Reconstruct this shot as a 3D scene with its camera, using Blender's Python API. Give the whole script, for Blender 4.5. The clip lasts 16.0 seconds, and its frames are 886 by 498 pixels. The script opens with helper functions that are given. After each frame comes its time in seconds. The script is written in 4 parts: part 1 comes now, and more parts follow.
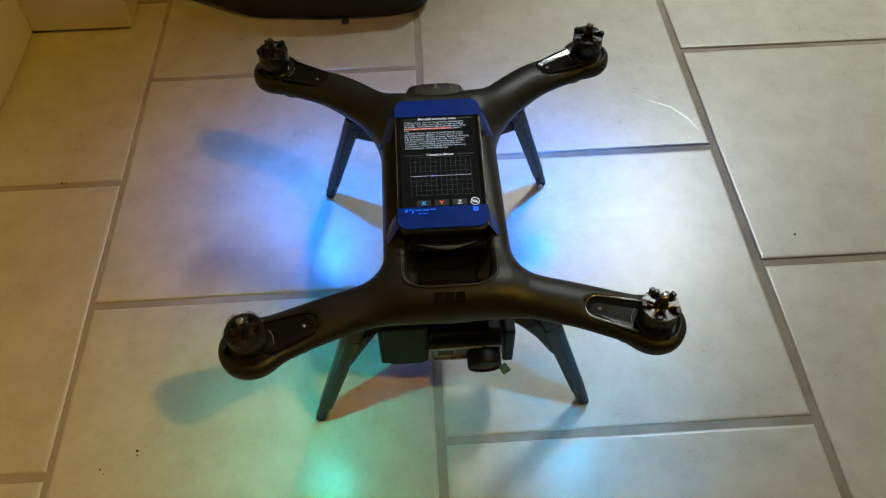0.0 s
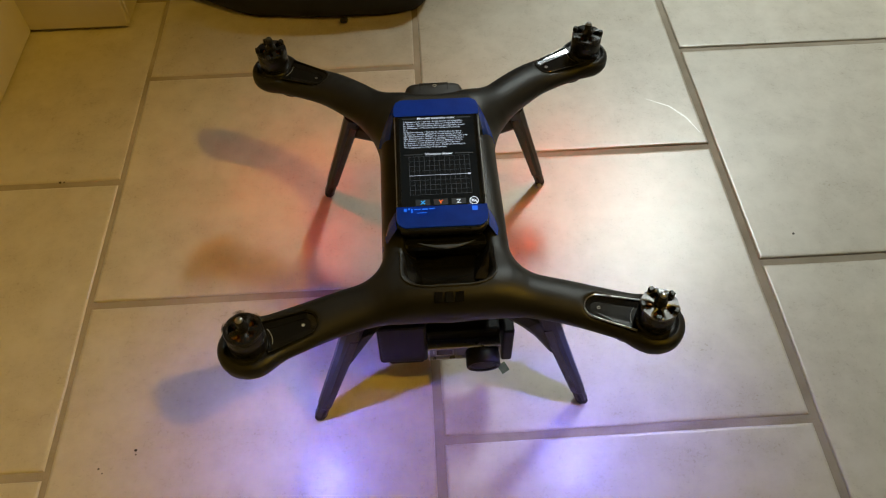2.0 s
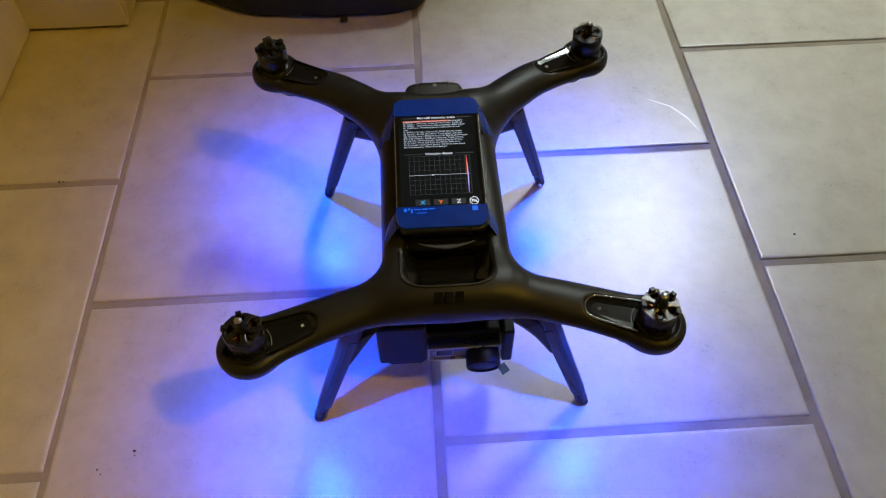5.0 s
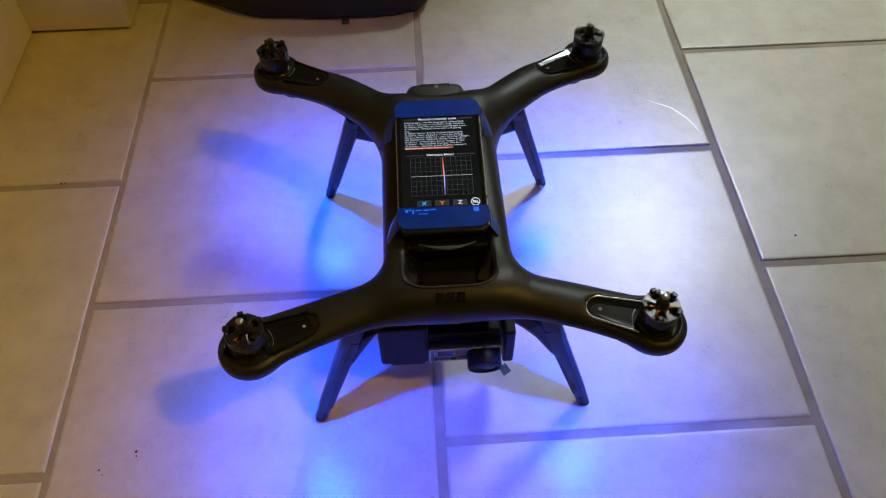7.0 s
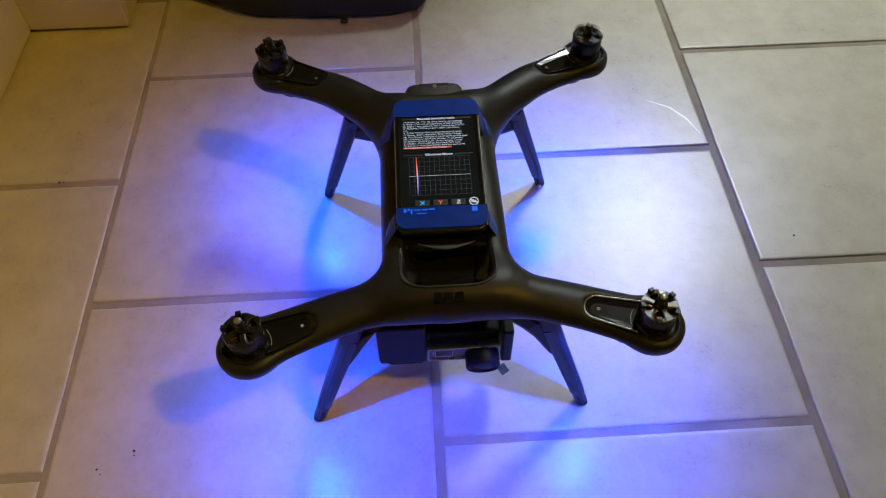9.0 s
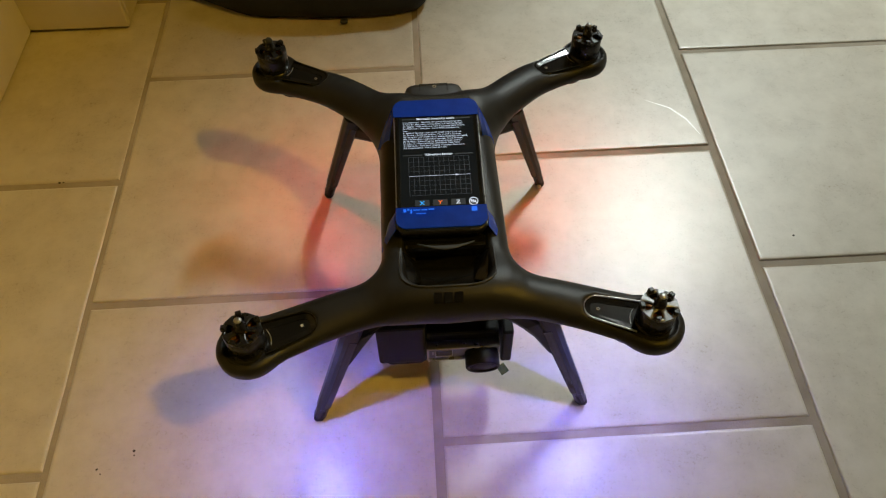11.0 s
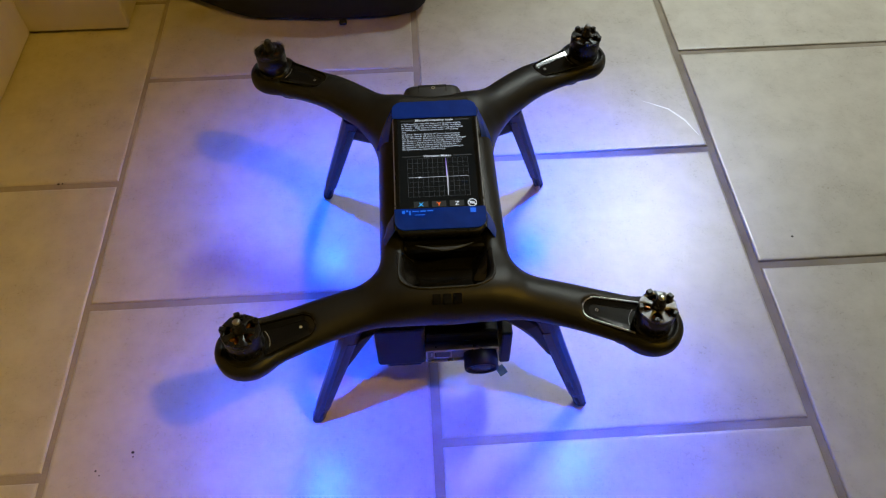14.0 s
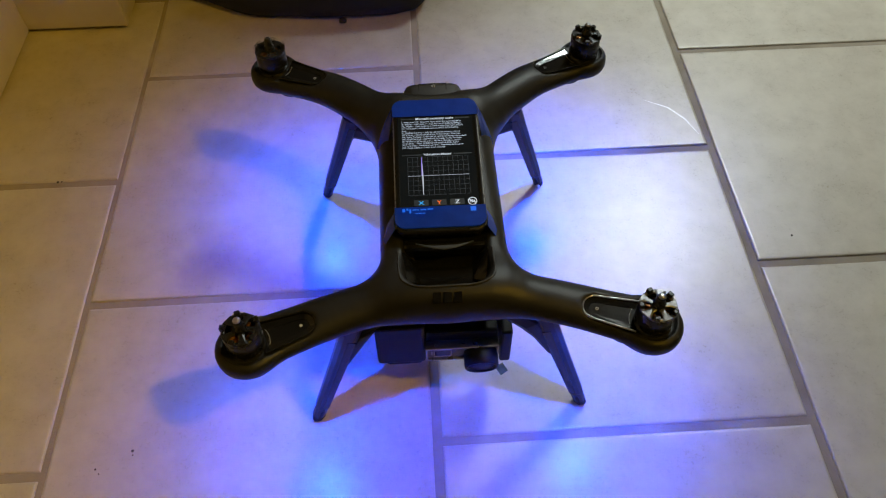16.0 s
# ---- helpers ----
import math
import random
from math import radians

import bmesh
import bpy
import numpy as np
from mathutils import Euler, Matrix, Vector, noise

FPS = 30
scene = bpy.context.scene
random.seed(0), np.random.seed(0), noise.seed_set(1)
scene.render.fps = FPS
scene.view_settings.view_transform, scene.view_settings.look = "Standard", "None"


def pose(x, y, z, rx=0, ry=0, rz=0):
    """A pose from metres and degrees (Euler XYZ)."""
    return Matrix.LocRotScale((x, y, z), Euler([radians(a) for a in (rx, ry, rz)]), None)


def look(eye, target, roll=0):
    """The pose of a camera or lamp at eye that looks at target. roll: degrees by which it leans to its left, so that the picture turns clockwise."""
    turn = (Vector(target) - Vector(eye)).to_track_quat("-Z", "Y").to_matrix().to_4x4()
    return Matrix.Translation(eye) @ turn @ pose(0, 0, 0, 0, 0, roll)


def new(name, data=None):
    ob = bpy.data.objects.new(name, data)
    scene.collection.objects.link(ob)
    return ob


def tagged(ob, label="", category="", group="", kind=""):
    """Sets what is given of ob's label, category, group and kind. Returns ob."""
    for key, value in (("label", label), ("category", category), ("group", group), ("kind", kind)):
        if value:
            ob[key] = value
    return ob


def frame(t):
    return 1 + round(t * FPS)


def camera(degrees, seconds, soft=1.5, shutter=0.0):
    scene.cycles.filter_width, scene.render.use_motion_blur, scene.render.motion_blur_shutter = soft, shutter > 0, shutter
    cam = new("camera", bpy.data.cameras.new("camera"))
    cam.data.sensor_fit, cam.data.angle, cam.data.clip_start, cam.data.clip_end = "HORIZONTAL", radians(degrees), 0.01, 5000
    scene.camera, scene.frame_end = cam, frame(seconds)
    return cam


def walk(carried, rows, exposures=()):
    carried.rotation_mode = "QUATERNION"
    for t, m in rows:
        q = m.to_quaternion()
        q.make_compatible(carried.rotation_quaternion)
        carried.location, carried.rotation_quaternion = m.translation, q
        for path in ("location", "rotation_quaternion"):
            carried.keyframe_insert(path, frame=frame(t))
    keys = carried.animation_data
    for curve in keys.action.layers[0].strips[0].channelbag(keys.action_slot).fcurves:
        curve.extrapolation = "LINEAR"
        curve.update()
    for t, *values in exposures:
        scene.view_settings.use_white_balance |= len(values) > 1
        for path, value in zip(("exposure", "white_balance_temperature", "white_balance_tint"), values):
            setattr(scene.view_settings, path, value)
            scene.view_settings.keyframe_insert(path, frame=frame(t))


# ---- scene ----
cam = camera(60.35, 16.0, soft=1.2, shutter=0.5)
PATH = [
    (0, pose(-0.0046, -0.4982, 0.6928, 36.784, 0.628, -3.338)),
    (0.5, pose(-0.0048, -0.4987, 0.6929, 36.848, 0.644, -3.346)),
    (1, pose(-0.0047, -0.4979, 0.6928, 36.815, 0.581, -3.381)),
    (1.5, pose(-0.0050, -0.4980, 0.6926, 36.830, 0.606, -3.410)),
    (2, pose(-0.0053, -0.4981, 0.6927, 36.727, 0.514, -3.418)),
    (2.5, pose(-0.0054, -0.4981, 0.6925, 36.749, 0.531, -3.381)),
    (3, pose(-0.0053, -0.4959, 0.6898, 36.647, 0.398, -3.431)),
    (3.5, pose(-0.0054, -0.4969, 0.6908, 36.696, 0.459, -3.381)),
    (4, pose(-0.0052, -0.4960, 0.6908, 36.618, 0.462, -3.435)),
    (6.5, pose(-0.0051, -0.4973, 0.6907, 36.900, 0.530, -3.244)),
    (7, pose(-0.0054, -0.4976, 0.6912, 36.860, 0.550, -3.320)),
    (7.5, pose(-0.0051, -0.4976, 0.6903, 36.903, 0.532, -3.343)),
    (8, pose(-0.0048, -0.4972, 0.6911, 36.878, 0.536, -3.309)),
    (8.5, pose(-0.0051, -0.4973, 0.6914, 36.863, 0.499, -3.285)),
    (9, pose(-0.0049, -0.4976, 0.6909, 36.839, 0.442, -3.307)),
    (11.5, pose(-0.0047, -0.4985, 0.6912, 36.891, 0.456, -3.330)),
    (12, pose(-0.0048, -0.4981, 0.6920, 36.863, 0.414, -3.346)),
    (12.5, pose(-0.0052, -0.4984, 0.6917, 36.875, 0.400, -3.314)),
    (13, pose(-0.0045, -0.4983, 0.6915, 36.829, 0.453, -3.323)),
    (13.5, pose(-0.0051, -0.4976, 0.6916, 36.789, 0.380, -3.345)),
    (14, pose(-0.0040, -0.4980, 0.6917, 36.925, 0.436, -3.361)),
    (14.5, pose(-0.0054, -0.4980, 0.6910, 36.930, 0.307, -3.403)),
    (15, pose(-0.0052, -0.4978, 0.6910, 36.882, 0.319, -3.400)),
    (15.5, pose(-0.0051, -0.4976, 0.6913, 36.829, 0.284, -3.389)),
    (16, pose(-0.0053, -0.4979, 0.6913, 36.831, 0.331, -3.382)),
]
EXPOSURES = [(0.0, -0.08), (1.4, -0.08), (2.4, 0.19), (4.85, 0.19), (5.05, -0.08), (9.6, -0.08), (10.6, 0.19), (11.9, 0.17), (12.0, -0.08), (16.0, -0.08)]
walk(cam, PATH, EXPOSURES)

# ---- light ----
world = bpy.data.worlds.new("world")
scene.world = world
world.use_nodes = True
world.node_tree.nodes["Background"].inputs["Color"].default_value = (1.0, 0.86, 0.68, 1)
world.node_tree.nodes["Background"].inputs["Strength"].default_value = 0.02
DOWNLIGHT = ((1.22, -0.74, 2.38), 130, 0.06, (1.0, 0.59, 0.04))   # place, watts, radius, colour
PANEL = ((1.12, 1.86, 2.425), 45, (0.30, 0.66), (0.88, 0.99, 0.96))  # place, watts, size, colour
lamp = bpy.data.lights.new("downlight_light", "SPOT")
lamp.energy, lamp.shadow_soft_size, lamp.color = DOWNLIGHT[1], DOWNLIGHT[2], DOWNLIGHT[3]
lamp.spot_size, lamp.spot_blend = radians(52), 1.0
new("downlight_light", lamp).matrix_world = look(DOWNLIGHT[0], (-1.08, -0.12, 0))
lamp = bpy.data.lights.new("panel_light", "AREA")
lamp.shape, lamp.size, lamp.size_y = "RECTANGLE", *PANEL[2]
lamp.energy, lamp.color, lamp.spread = PANEL[1], PANEL[3], radians(122)
new("panel_light", lamp).location = PANEL[0]
LED = 36.0  # strength of the arm lamps


# ---- materials ----
class Mat:
    """A node material with a few short ways to add nodes."""

    def __init__(self, name, base=(0.5, 0.5, 0.5), rough=0.5, metal=0.0, spec=0.5):
        self.mat = bpy.data.materials.new(name)
        self.mat.use_nodes = True
        self.n, self.l = self.mat.node_tree.nodes, self.mat.node_tree.links
        self.p = self.n["Principled BSDF"]
        self.p.inputs["Base Color"].default_value = (*base, 1)
        self.p.inputs["Roughness"].default_value = rough
        self.p.inputs["Metallic"].default_value = metal
        self.p.inputs["Specular IOR Level"].default_value = spec
        self.coord = None

    def noise(self, scale, detail=4.0, rough=0.55, distortion=0.0):
        if self.coord is None:
            self.coord = self.n.new("ShaderNodeTexCoord")
        t = self.n.new("ShaderNodeTexNoise")
        t.inputs["Scale"].default_value, t.inputs["Detail"].default_value = scale, detail
        t.inputs["Roughness"].default_value, t.inputs["Distortion"].default_value = rough, distortion
        self.l.new(self.coord.outputs["Object"], t.inputs["Vector"])
        return t.outputs["Fac"]

    def ramp(self, fac, stops):
        r = self.n.new("ShaderNodeValToRGB")
        while len(r.color_ramp.elements) < len(stops):
            r.color_ramp.elements.new(0.5)
        for e, (at, c) in zip(r.color_ramp.elements, stops):
            e.position, e.color = at, (*c, 1) if len(c) == 3 else c
        self.l.new(fac, r.inputs["Fac"])
        return r.outputs["Color"]

    def mix(self, fac, a, b, mode="MIX"):
        m = self.n.new("ShaderNodeMix")
        m.data_type, m.blend_type = "RGBA", mode
        for i, v in ((0, fac), (6, a), (7, b)):
            if isinstance(v, (int, float)):
                m.inputs[i].default_value = v
            elif isinstance(v, tuple):
                m.inputs[i].default_value = (*v, 1)
            else:
                self.l.new(v, m.inputs[i])
        return m.outputs[2]

    def color(self, out):
        self.l.new(out, self.p.inputs["Base Color"])

    def roughness(self, fac, lo, hi):
        m = self.n.new("ShaderNodeMapRange")
        m.inputs["To Min"].default_value, m.inputs["To Max"].default_value = lo, hi
        self.l.new(fac, m.inputs["Value"])
        self.l.new(m.outputs["Result"], self.p.inputs["Roughness"])

    def bump(self, fac, strength, distance):
        b = self.n.new("ShaderNodeBump")
        b.inputs["Strength"].default_value, b.inputs["Distance"].default_value = strength, distance
        self.l.new(fac, b.inputs["Height"])
        self.l.new(b.outputs["Normal"], self.p.inputs["Normal"])
        return b

    def glow(self, colour, strength):
        self.p.inputs["Emission Color"].default_value = (*colour, 1)
        self.p.inputs["Emission Strength"].default_value = strength


def make_tile_material():
    m = Mat("glazed_stone_tile", rough=0.3, spec=0.6)
    m.p.inputs["Coat IOR"].default_value = 1.5
    info = m.n.new("ShaderNodeObjectInfo")
    geo = m.n.new("ShaderNodeNewGeometry")
    shift = m.n.new("ShaderNodeVectorMath")
    shift.operation = "MULTIPLY_ADD"
    shift.inputs[1].default_value = (1, 1, 1)
    m.l.new(geo.outputs["Position"], shift.inputs[0])
    spread = m.n.new("ShaderNodeMath")
    spread.operation = "MULTIPLY"
    spread.inputs[1].default_value = 13.0
    m.l.new(info.outputs["Random"], spread.inputs[0])
    m.l.new(spread.outputs[0], shift.inputs[2])

    def noise_at(scale, detail, rough=0.55, distortion=0.0):
        t = m.n.new("ShaderNodeTexNoise")
        t.inputs["Scale"].default_value, t.inputs["Detail"].default_value = scale, detail
        t.inputs["Roughness"].default_value, t.inputs["Distortion"].default_value = rough, distortion
        m.l.new(shift.outputs[0], t.inputs["Vector"])
        return t.outputs["Fac"]

    cloud, mottle, fine = noise_at(5, 4, 0.6, 0.6), noise_at(28, 6, 0.65), noise_at(420, 4, 0.6)
    base = m.ramp(cloud, [(0.3, (0.46, 0.405, 0.305)), (0.5, (0.53, 0.475, 0.375)), (0.72, (0.60, 0.55, 0.45))])
    base = m.mix(0.45, base, m.ramp(mottle, [(0.30, (0.42, 0.36, 0.265)), (0.64, (0.64, 0.58, 0.47))]))
    specks = m.ramp(noise_at(95, 2, 0.5), [(0.22, (0.6, 0.55, 0.47)), (0.27, (1, 1, 1))])
    base = m.mix(0.1, base, specks, "MULTIPLY")
    tone = m.ramp(info.outputs["Random"], [(0, (0.93, 0.92, 0.90)), (1, (1.0, 1.0, 1.0))])
    m.color(m.mix(1.0, base, tone, "MULTIPLY"))
    flakes = m.ramp(noise_at(300, 5, 0.7), [(0.38, (0, 0, 0)), (0.62, (1, 1, 1))])
    m.roughness(m.mix(0.5, flakes, mottle), 0.22, 0.42)
    pits = m.mix(0.45, mottle, fine)
    m.p.inputs["Coat Weight"].default_value = 0.9
    gloss = m.n.new("ShaderNodeMapRange")
    gloss.inputs["To Min"].default_value, gloss.inputs["To Max"].default_value = 0.24, 0.50
    m.l.new(m.mix(0.35, flakes, mottle), gloss.inputs["Value"])
    m.l.new(gloss.outputs["Result"], m.p.inputs["Coat Roughness"])
    gentle = m.bump(m.mix(0.45, m.mix(0.45, mottle, fine), flakes), 0.5, 0.0010)
    m.l.new(gentle.outputs["Normal"], m.p.inputs["Coat Normal"])
    m.bump(pits, 0.2, 0.0010)
    return m.mat


def make_materials():
    M = {}
    M["tile"] = make_tile_material()
    m = Mat("grout", rough=0.9)
    m.color(m.ramp(m.noise(18, 5), [(0.3, (0.27, 0.225, 0.165)), (0.7, (0.40, 0.34, 0.26))]))
    m.bump(m.noise(600, 3), 0.5, 0.001)
    M["grout"] = m.mat
    m = Mat("white_wall_paint", rough=0.6)
    m.color(m.ramp(m.noise(3, 3), [(0.3, (0.42, 0.37, 0.30)), (0.7, (0.48, 0.43, 0.36))]))
    m.bump(m.noise(140, 3), 0.12, 0.001)
    M["wall"] = m.mat
    m = Mat("white_gloss_trim", rough=0.38)
    m.color(m.ramp(m.noise(9, 4), [(0.25, (0.50, 0.44, 0.39)), (0.6, (0.58, 0.53, 0.48))]))
    m.bump(m.noise(60, 2), 0.05, 0.001)
    M["trim"] = m.mat
    m = Mat("black_matte_shell", rough=0.38, spec=0.34)
    m.color(m.ramp(m.noise(40, 4), [(0.3, (0.009, 0.009, 0.0095)), (0.7, (0.014, 0.014, 0.0145))]))
    m.roughness(m.noise(25, 4), 0.40, 0.50)
    m.bump(m.noise(1800, 2), 0.12, 0.0003)
    M["shell"] = m.mat
    m = Mat("black_gloss_plastic", (0.006, 0.006, 0.006), 0.09)
    m.roughness(m.noise(60, 4), 0.06, 0.16)
    M["gloss"] = m.mat
    m = Mat("dark_grey_plastic", rough=0.5)
    m.color(m.ramp(m.noise(50, 3), [(0.3, (0.014, 0.014, 0.015)), (0.7, (0.024, 0.024, 0.025))]))
    m.bump(m.noise(900, 2), 0.15, 0.0004)
    M["plastic"] = m.mat
    m = Mat("leg_grey_plastic", rough=0.45)
    m.color(m.ramp(m.noise(60, 3), [(0.3, (0.013, 0.013, 0.014)), (0.7, (0.022, 0.022, 0.023))]))
    m.bump(m.noise(900, 2), 0.15, 0.0004)
    M["leg"] = m.mat
    m = Mat("brushed_aluminium", (0.42, 0.42, 0.43), 0.3, 1.0)
    m.roughness(m.noise(120, 3), 0.2, 0.4)
    M["metal"] = m.mat
    m = Mat("bare_worn_aluminium", (0.19, 0.19, 0.195), 0.4, 1.0)
    m.roughness(m.noise(160, 3), 0.3, 0.5)
    M["worn_metal"] = m.mat
    m = Mat("black_anodised_metal", (0.008, 0.008, 0.009), 0.28, 0.0, 0.4)
    m.roughness(m.noise(150, 3), 0.2, 0.38)
    M["anodised"] = m.mat
    m = Mat("copper_wire", (0.36, 0.16, 0.06), 0.4, 1.0)
    m.bump(m.noise(700, 2), 0.5, 0.0006)
    M["copper"] = m.mat
    m = Mat("rubber", (0.012, 0.012, 0.012), 0.75)
    m.bump(m.noise(500, 3), 0.3, 0.0005)
    M["rubber"] = m.mat
    # tape blue, lifted a little to include screen light shining through
    m = Mat("blue_plastic_tape", (0.012, 0.022, 0.34), 0.22, 0.0, 0.5)
    m.color(m.ramp(m.noise(45, 3), [(0.3, (0.004, 0.030, 0.38)), (0.7, (0.006, 0.044, 0.52))]))
    m.bump(m.noise(70, 3), 0.25, 0.0009)
    M["tape"] = m.mat
    m = Mat("screen_glass", (0.004, 0.0045, 0.005), 0.12, 0.0, 0.5)
    m.glow((0.30, 0.42, 0.48), 0.011)
    M["screen"] = m.mat
    for key, col, s in (("ink_white", (0.78, 0.86, 0.95), 0.85), ("ink_text", (0.66, 0.77, 0.92), 0.95), ("ink_blue", (0.02, 0.42, 1.0), 1.1), ("ink_orange", (1.0, 0.16, 0.01), 1.1),
                        ("ink_grid", (0.55, 0.62, 0.70), 0.085), ("ink_panel", (0.35, 0.42, 0.48), 0.03), ("ink_line", (0.80, 0.86, 1.0), 0.6),
                        ("ink_red", (1.0, 0.12, 0.05), 0.9), ("ink_violet", (0.35, 0.25, 1.0), 0.9), ("ink_key_glow", (0.0, 0.15, 1.0), 0.9),
                        ("ink_highlight", (0.95, 0.12, 0.006), 0.6)):
        m = Mat("display_" + key, (0, 0, 0), 0.4)
        m.glow(col, s)
        M[key] = m.mat
    m = Mat("black_nylon", rough=0.8)
    weave = m.n.new("ShaderNodeTexWave")
    weave.inputs["Scale"].default_value, weave.inputs["Distortion"].default_value = 420, 2.0
    m.noise(10)
    m.l.new(m.coord.outputs["Object"], weave.inputs["Vector"])
    m.color(m.ramp(m.noise(30, 4), [(0.3, (0.006, 0.006, 0.008)), (0.7, (0.014, 0.014, 0.018))]))
    m.bump(weave.outputs["Fac"], 0.4, 0.0007)
    M["nylon"] = m.mat
    m = Mat("green_felt_tag", rough=0.8)
    m.color(m.ramp(m.noise(200, 3), [(0.3, (0.05, 0.09, 0.03)), (0.7, (0.11, 0.16, 0.05))]))
    M["tag"] = m.mat
    m = Mat("lens_glass", (0.003, 0.003, 0.006), 0.4, 0.0, 0.1)
    M["lens"] = m.mat
    m = Mat("gimbal_black", rough=0.5, spec=0.2)
    m.color(m.ramp(m.noise(60, 3), [(0.3, (0.0035, 0.0035, 0.004)), (0.7, (0.006, 0.006, 0.0065))]))
    m.bump(m.noise(900, 2), 0.12, 0.0003)
    M["gimbal"] = m.mat
    m = Mat("pale_print", rough=0.5)
    m.color(m.ramp(m.noise(300, 3), [(0.3, (0.30, 0.30, 0.29)), (0.7, (0.42, 0.42, 0.40))]))
    M["paleprint"] = m.mat
    m = Mat("camera_grey", rough=0.45)
    m.color(m.ramp(m.noise(120, 3), [(0.3, (0.11, 0.11, 0.115)), (0.7, (0.16, 0.16, 0.165))]))
    M["camgrey"] = m.mat
    m = Mat("worn_glaze", rough=0.34, spec=0.8)
    m.p.inputs["Coat Weight"].default_value, m.p.inputs["Coat IOR"].default_value, m.p.inputs["Coat Roughness"].default_value = 1.0, 1.9, 0.34
    m.color(m.ramp(m.noise(220, 4), [(0.35, (0.74, 0.70, 0.62)), (0.6, (0.88, 0.86, 0.80))]))
    M["scuff"] = m.mat
    m = Mat("crumb", rough=0.9)
    m.color(m.ramp(m.noise(400, 3), [(0.3, (0.02, 0.015, 0.01)), (0.7, (0.06, 0.045, 0.03))]))
    M["crumb"] = m.mat
    m = Mat("lamp_diffuser", (0.9, 0.9, 0.9), 0.4)
    m.glow((1.0, 0.82, 0.58), 6.0)
    M["diffuser"] = m.mat
    for key, col, s in (("red", (1.0, 0.085, 0.003), 70), ("blue", (0.0, 0.058, 1.0), 600), ("cyan_rear", (0.0, 0.21, 1.0), 280), ("cyan_side", (0.0, 0.30, 0.66), 160), ("cyan_front", (0.0, 0.42, 0.34), 165),
                        ("green", (0.0, 0.42, 0.27), 135), ("lilac", (0.20, 0.22, 1.0), 150), ("pale_red", (1.0, 0.10, 0.05), 42)):
        m = Mat("lit_" + key, (0, 0, 0), 0.5)
        m.glow(col, s * LED)
        M["led_" + key] = m.mat
    return M


M = make_materials()


# ---- mesh helpers ----
def to_object(name, bm, material, parent=None, smooth=False, label=""):
    me = bpy.data.meshes.new(name)
    bm.to_mesh(me)
    bm.free()
    return mesh_object(name, me, material, parent, smooth, label)


def mesh_object(name, me, material, parent=None, smooth=False, label=""):
    if material is not None and not me.materials:
        me.materials.append(material)
    if smooth:
        me.polygons.foreach_set("use_smooth", [True] * len(me.polygons))
        me.update()
    ob = new(name, me)
    ob.parent = parent
    if label:
        ob["label"] = label
    return ob


def part(name, bm, material, parent, label="", smooth=False, at=None):
    ob = to_object(name, bm, material, parent, smooth, label)
    if at is not None:
        ob.matrix_basis = at
    return ob


def empty(name, m=None, parent=None):
    ob = new(name)
    ob.empty_display_size = 0.02
    ob.parent = parent
    if m is not None:
        ob.matrix_basis = m
    return ob


def box(bm, lo, hi, bevel=0.0, segs=2, m=None):
    vs = [bm.verts.new(((hi if i & 1 else lo)[0], (hi if i & 2 else lo)[1], (hi if i & 4 else lo)[2])) for i in range(8)]
    fs = [bm.faces.new([vs[i] for i in q]) for q in ((0, 2, 3, 1), (4, 5, 7, 6), (0, 1, 5, 4), (2, 6, 7, 3), (0, 4, 6, 2), (1, 3, 7, 5))]
    if bevel:
        es = list({e for f in fs for e in f.edges})
        r = bmesh.ops.bevel(bm, geom=es, offset=bevel, segments=segs, profile=0.5, affect="EDGES")
        vs = list({v for f in r["faces"] for v in f.verts} | {v for v in vs if v.is_valid})
    if m is not None:
        bmesh.ops.transform(bm, matrix=m, verts=[v for v in vs if v.is_valid])
    return bm


def box_mesh(lo, hi, bevel=0.0, segs=2, m=None):
    return box(bmesh.new(), lo, hi, bevel, segs, m)


def lathe(bm, profile, n=32, m=None, close=False):
    """Turns (radius, z) points about z."""
    rings = []
    for r, z in profile:
        rings.append([bm.verts.new((r * math.cos(2 * math.pi * i / n), r * math.sin(2 * math.pi * i / n), z)) for i in range(n)])
    pairs = list(zip(rings, rings[1:])) + ([(rings[-1], rings[0])] if close else [])
    for a, b in pairs:
        for i in range(n):
            bm.faces.new((a[i], a[(i + 1) % n], b[(i + 1) % n], b[i]))
    if not close:
        if profile[0][0] > 1e-6:
            bm.faces.new(rings[0][::-1])
        if profile[-1][0] > 1e-6:
            bm.faces.new(rings[-1])
    if m is not None:
        bmesh.ops.transform(bm, matrix=m, verts=[v for r in rings for v in r])
    return bm


def strut(bm, stations):
    """A bar through stations of (centre, half width vector, half depth vector), closed at both ends."""
    rings = []
    for c, u, v in stations:
        c, u, v = Vector(c), Vector(u), Vector(v)
        k = 0.55
        rings.append([bm.verts.new(c + a * u + b * v) for a, b in ((-1, -k), (-k, -1), (k, -1), (1, -k), (1, k), (k, 1), (-k, 1), (-1, k))])
    for a, b in zip(rings, rings[1:]):
        for i in range(8):
            bm.faces.new((a[i], a[(i + 1) % 8], b[(i + 1) % 8], b[i]))
    bm.faces.new(rings[0][::-1])
    bm.faces.new(rings[-1])
    bmesh.ops.recalc_face_normals(bm, faces=bm.faces)
    return bm


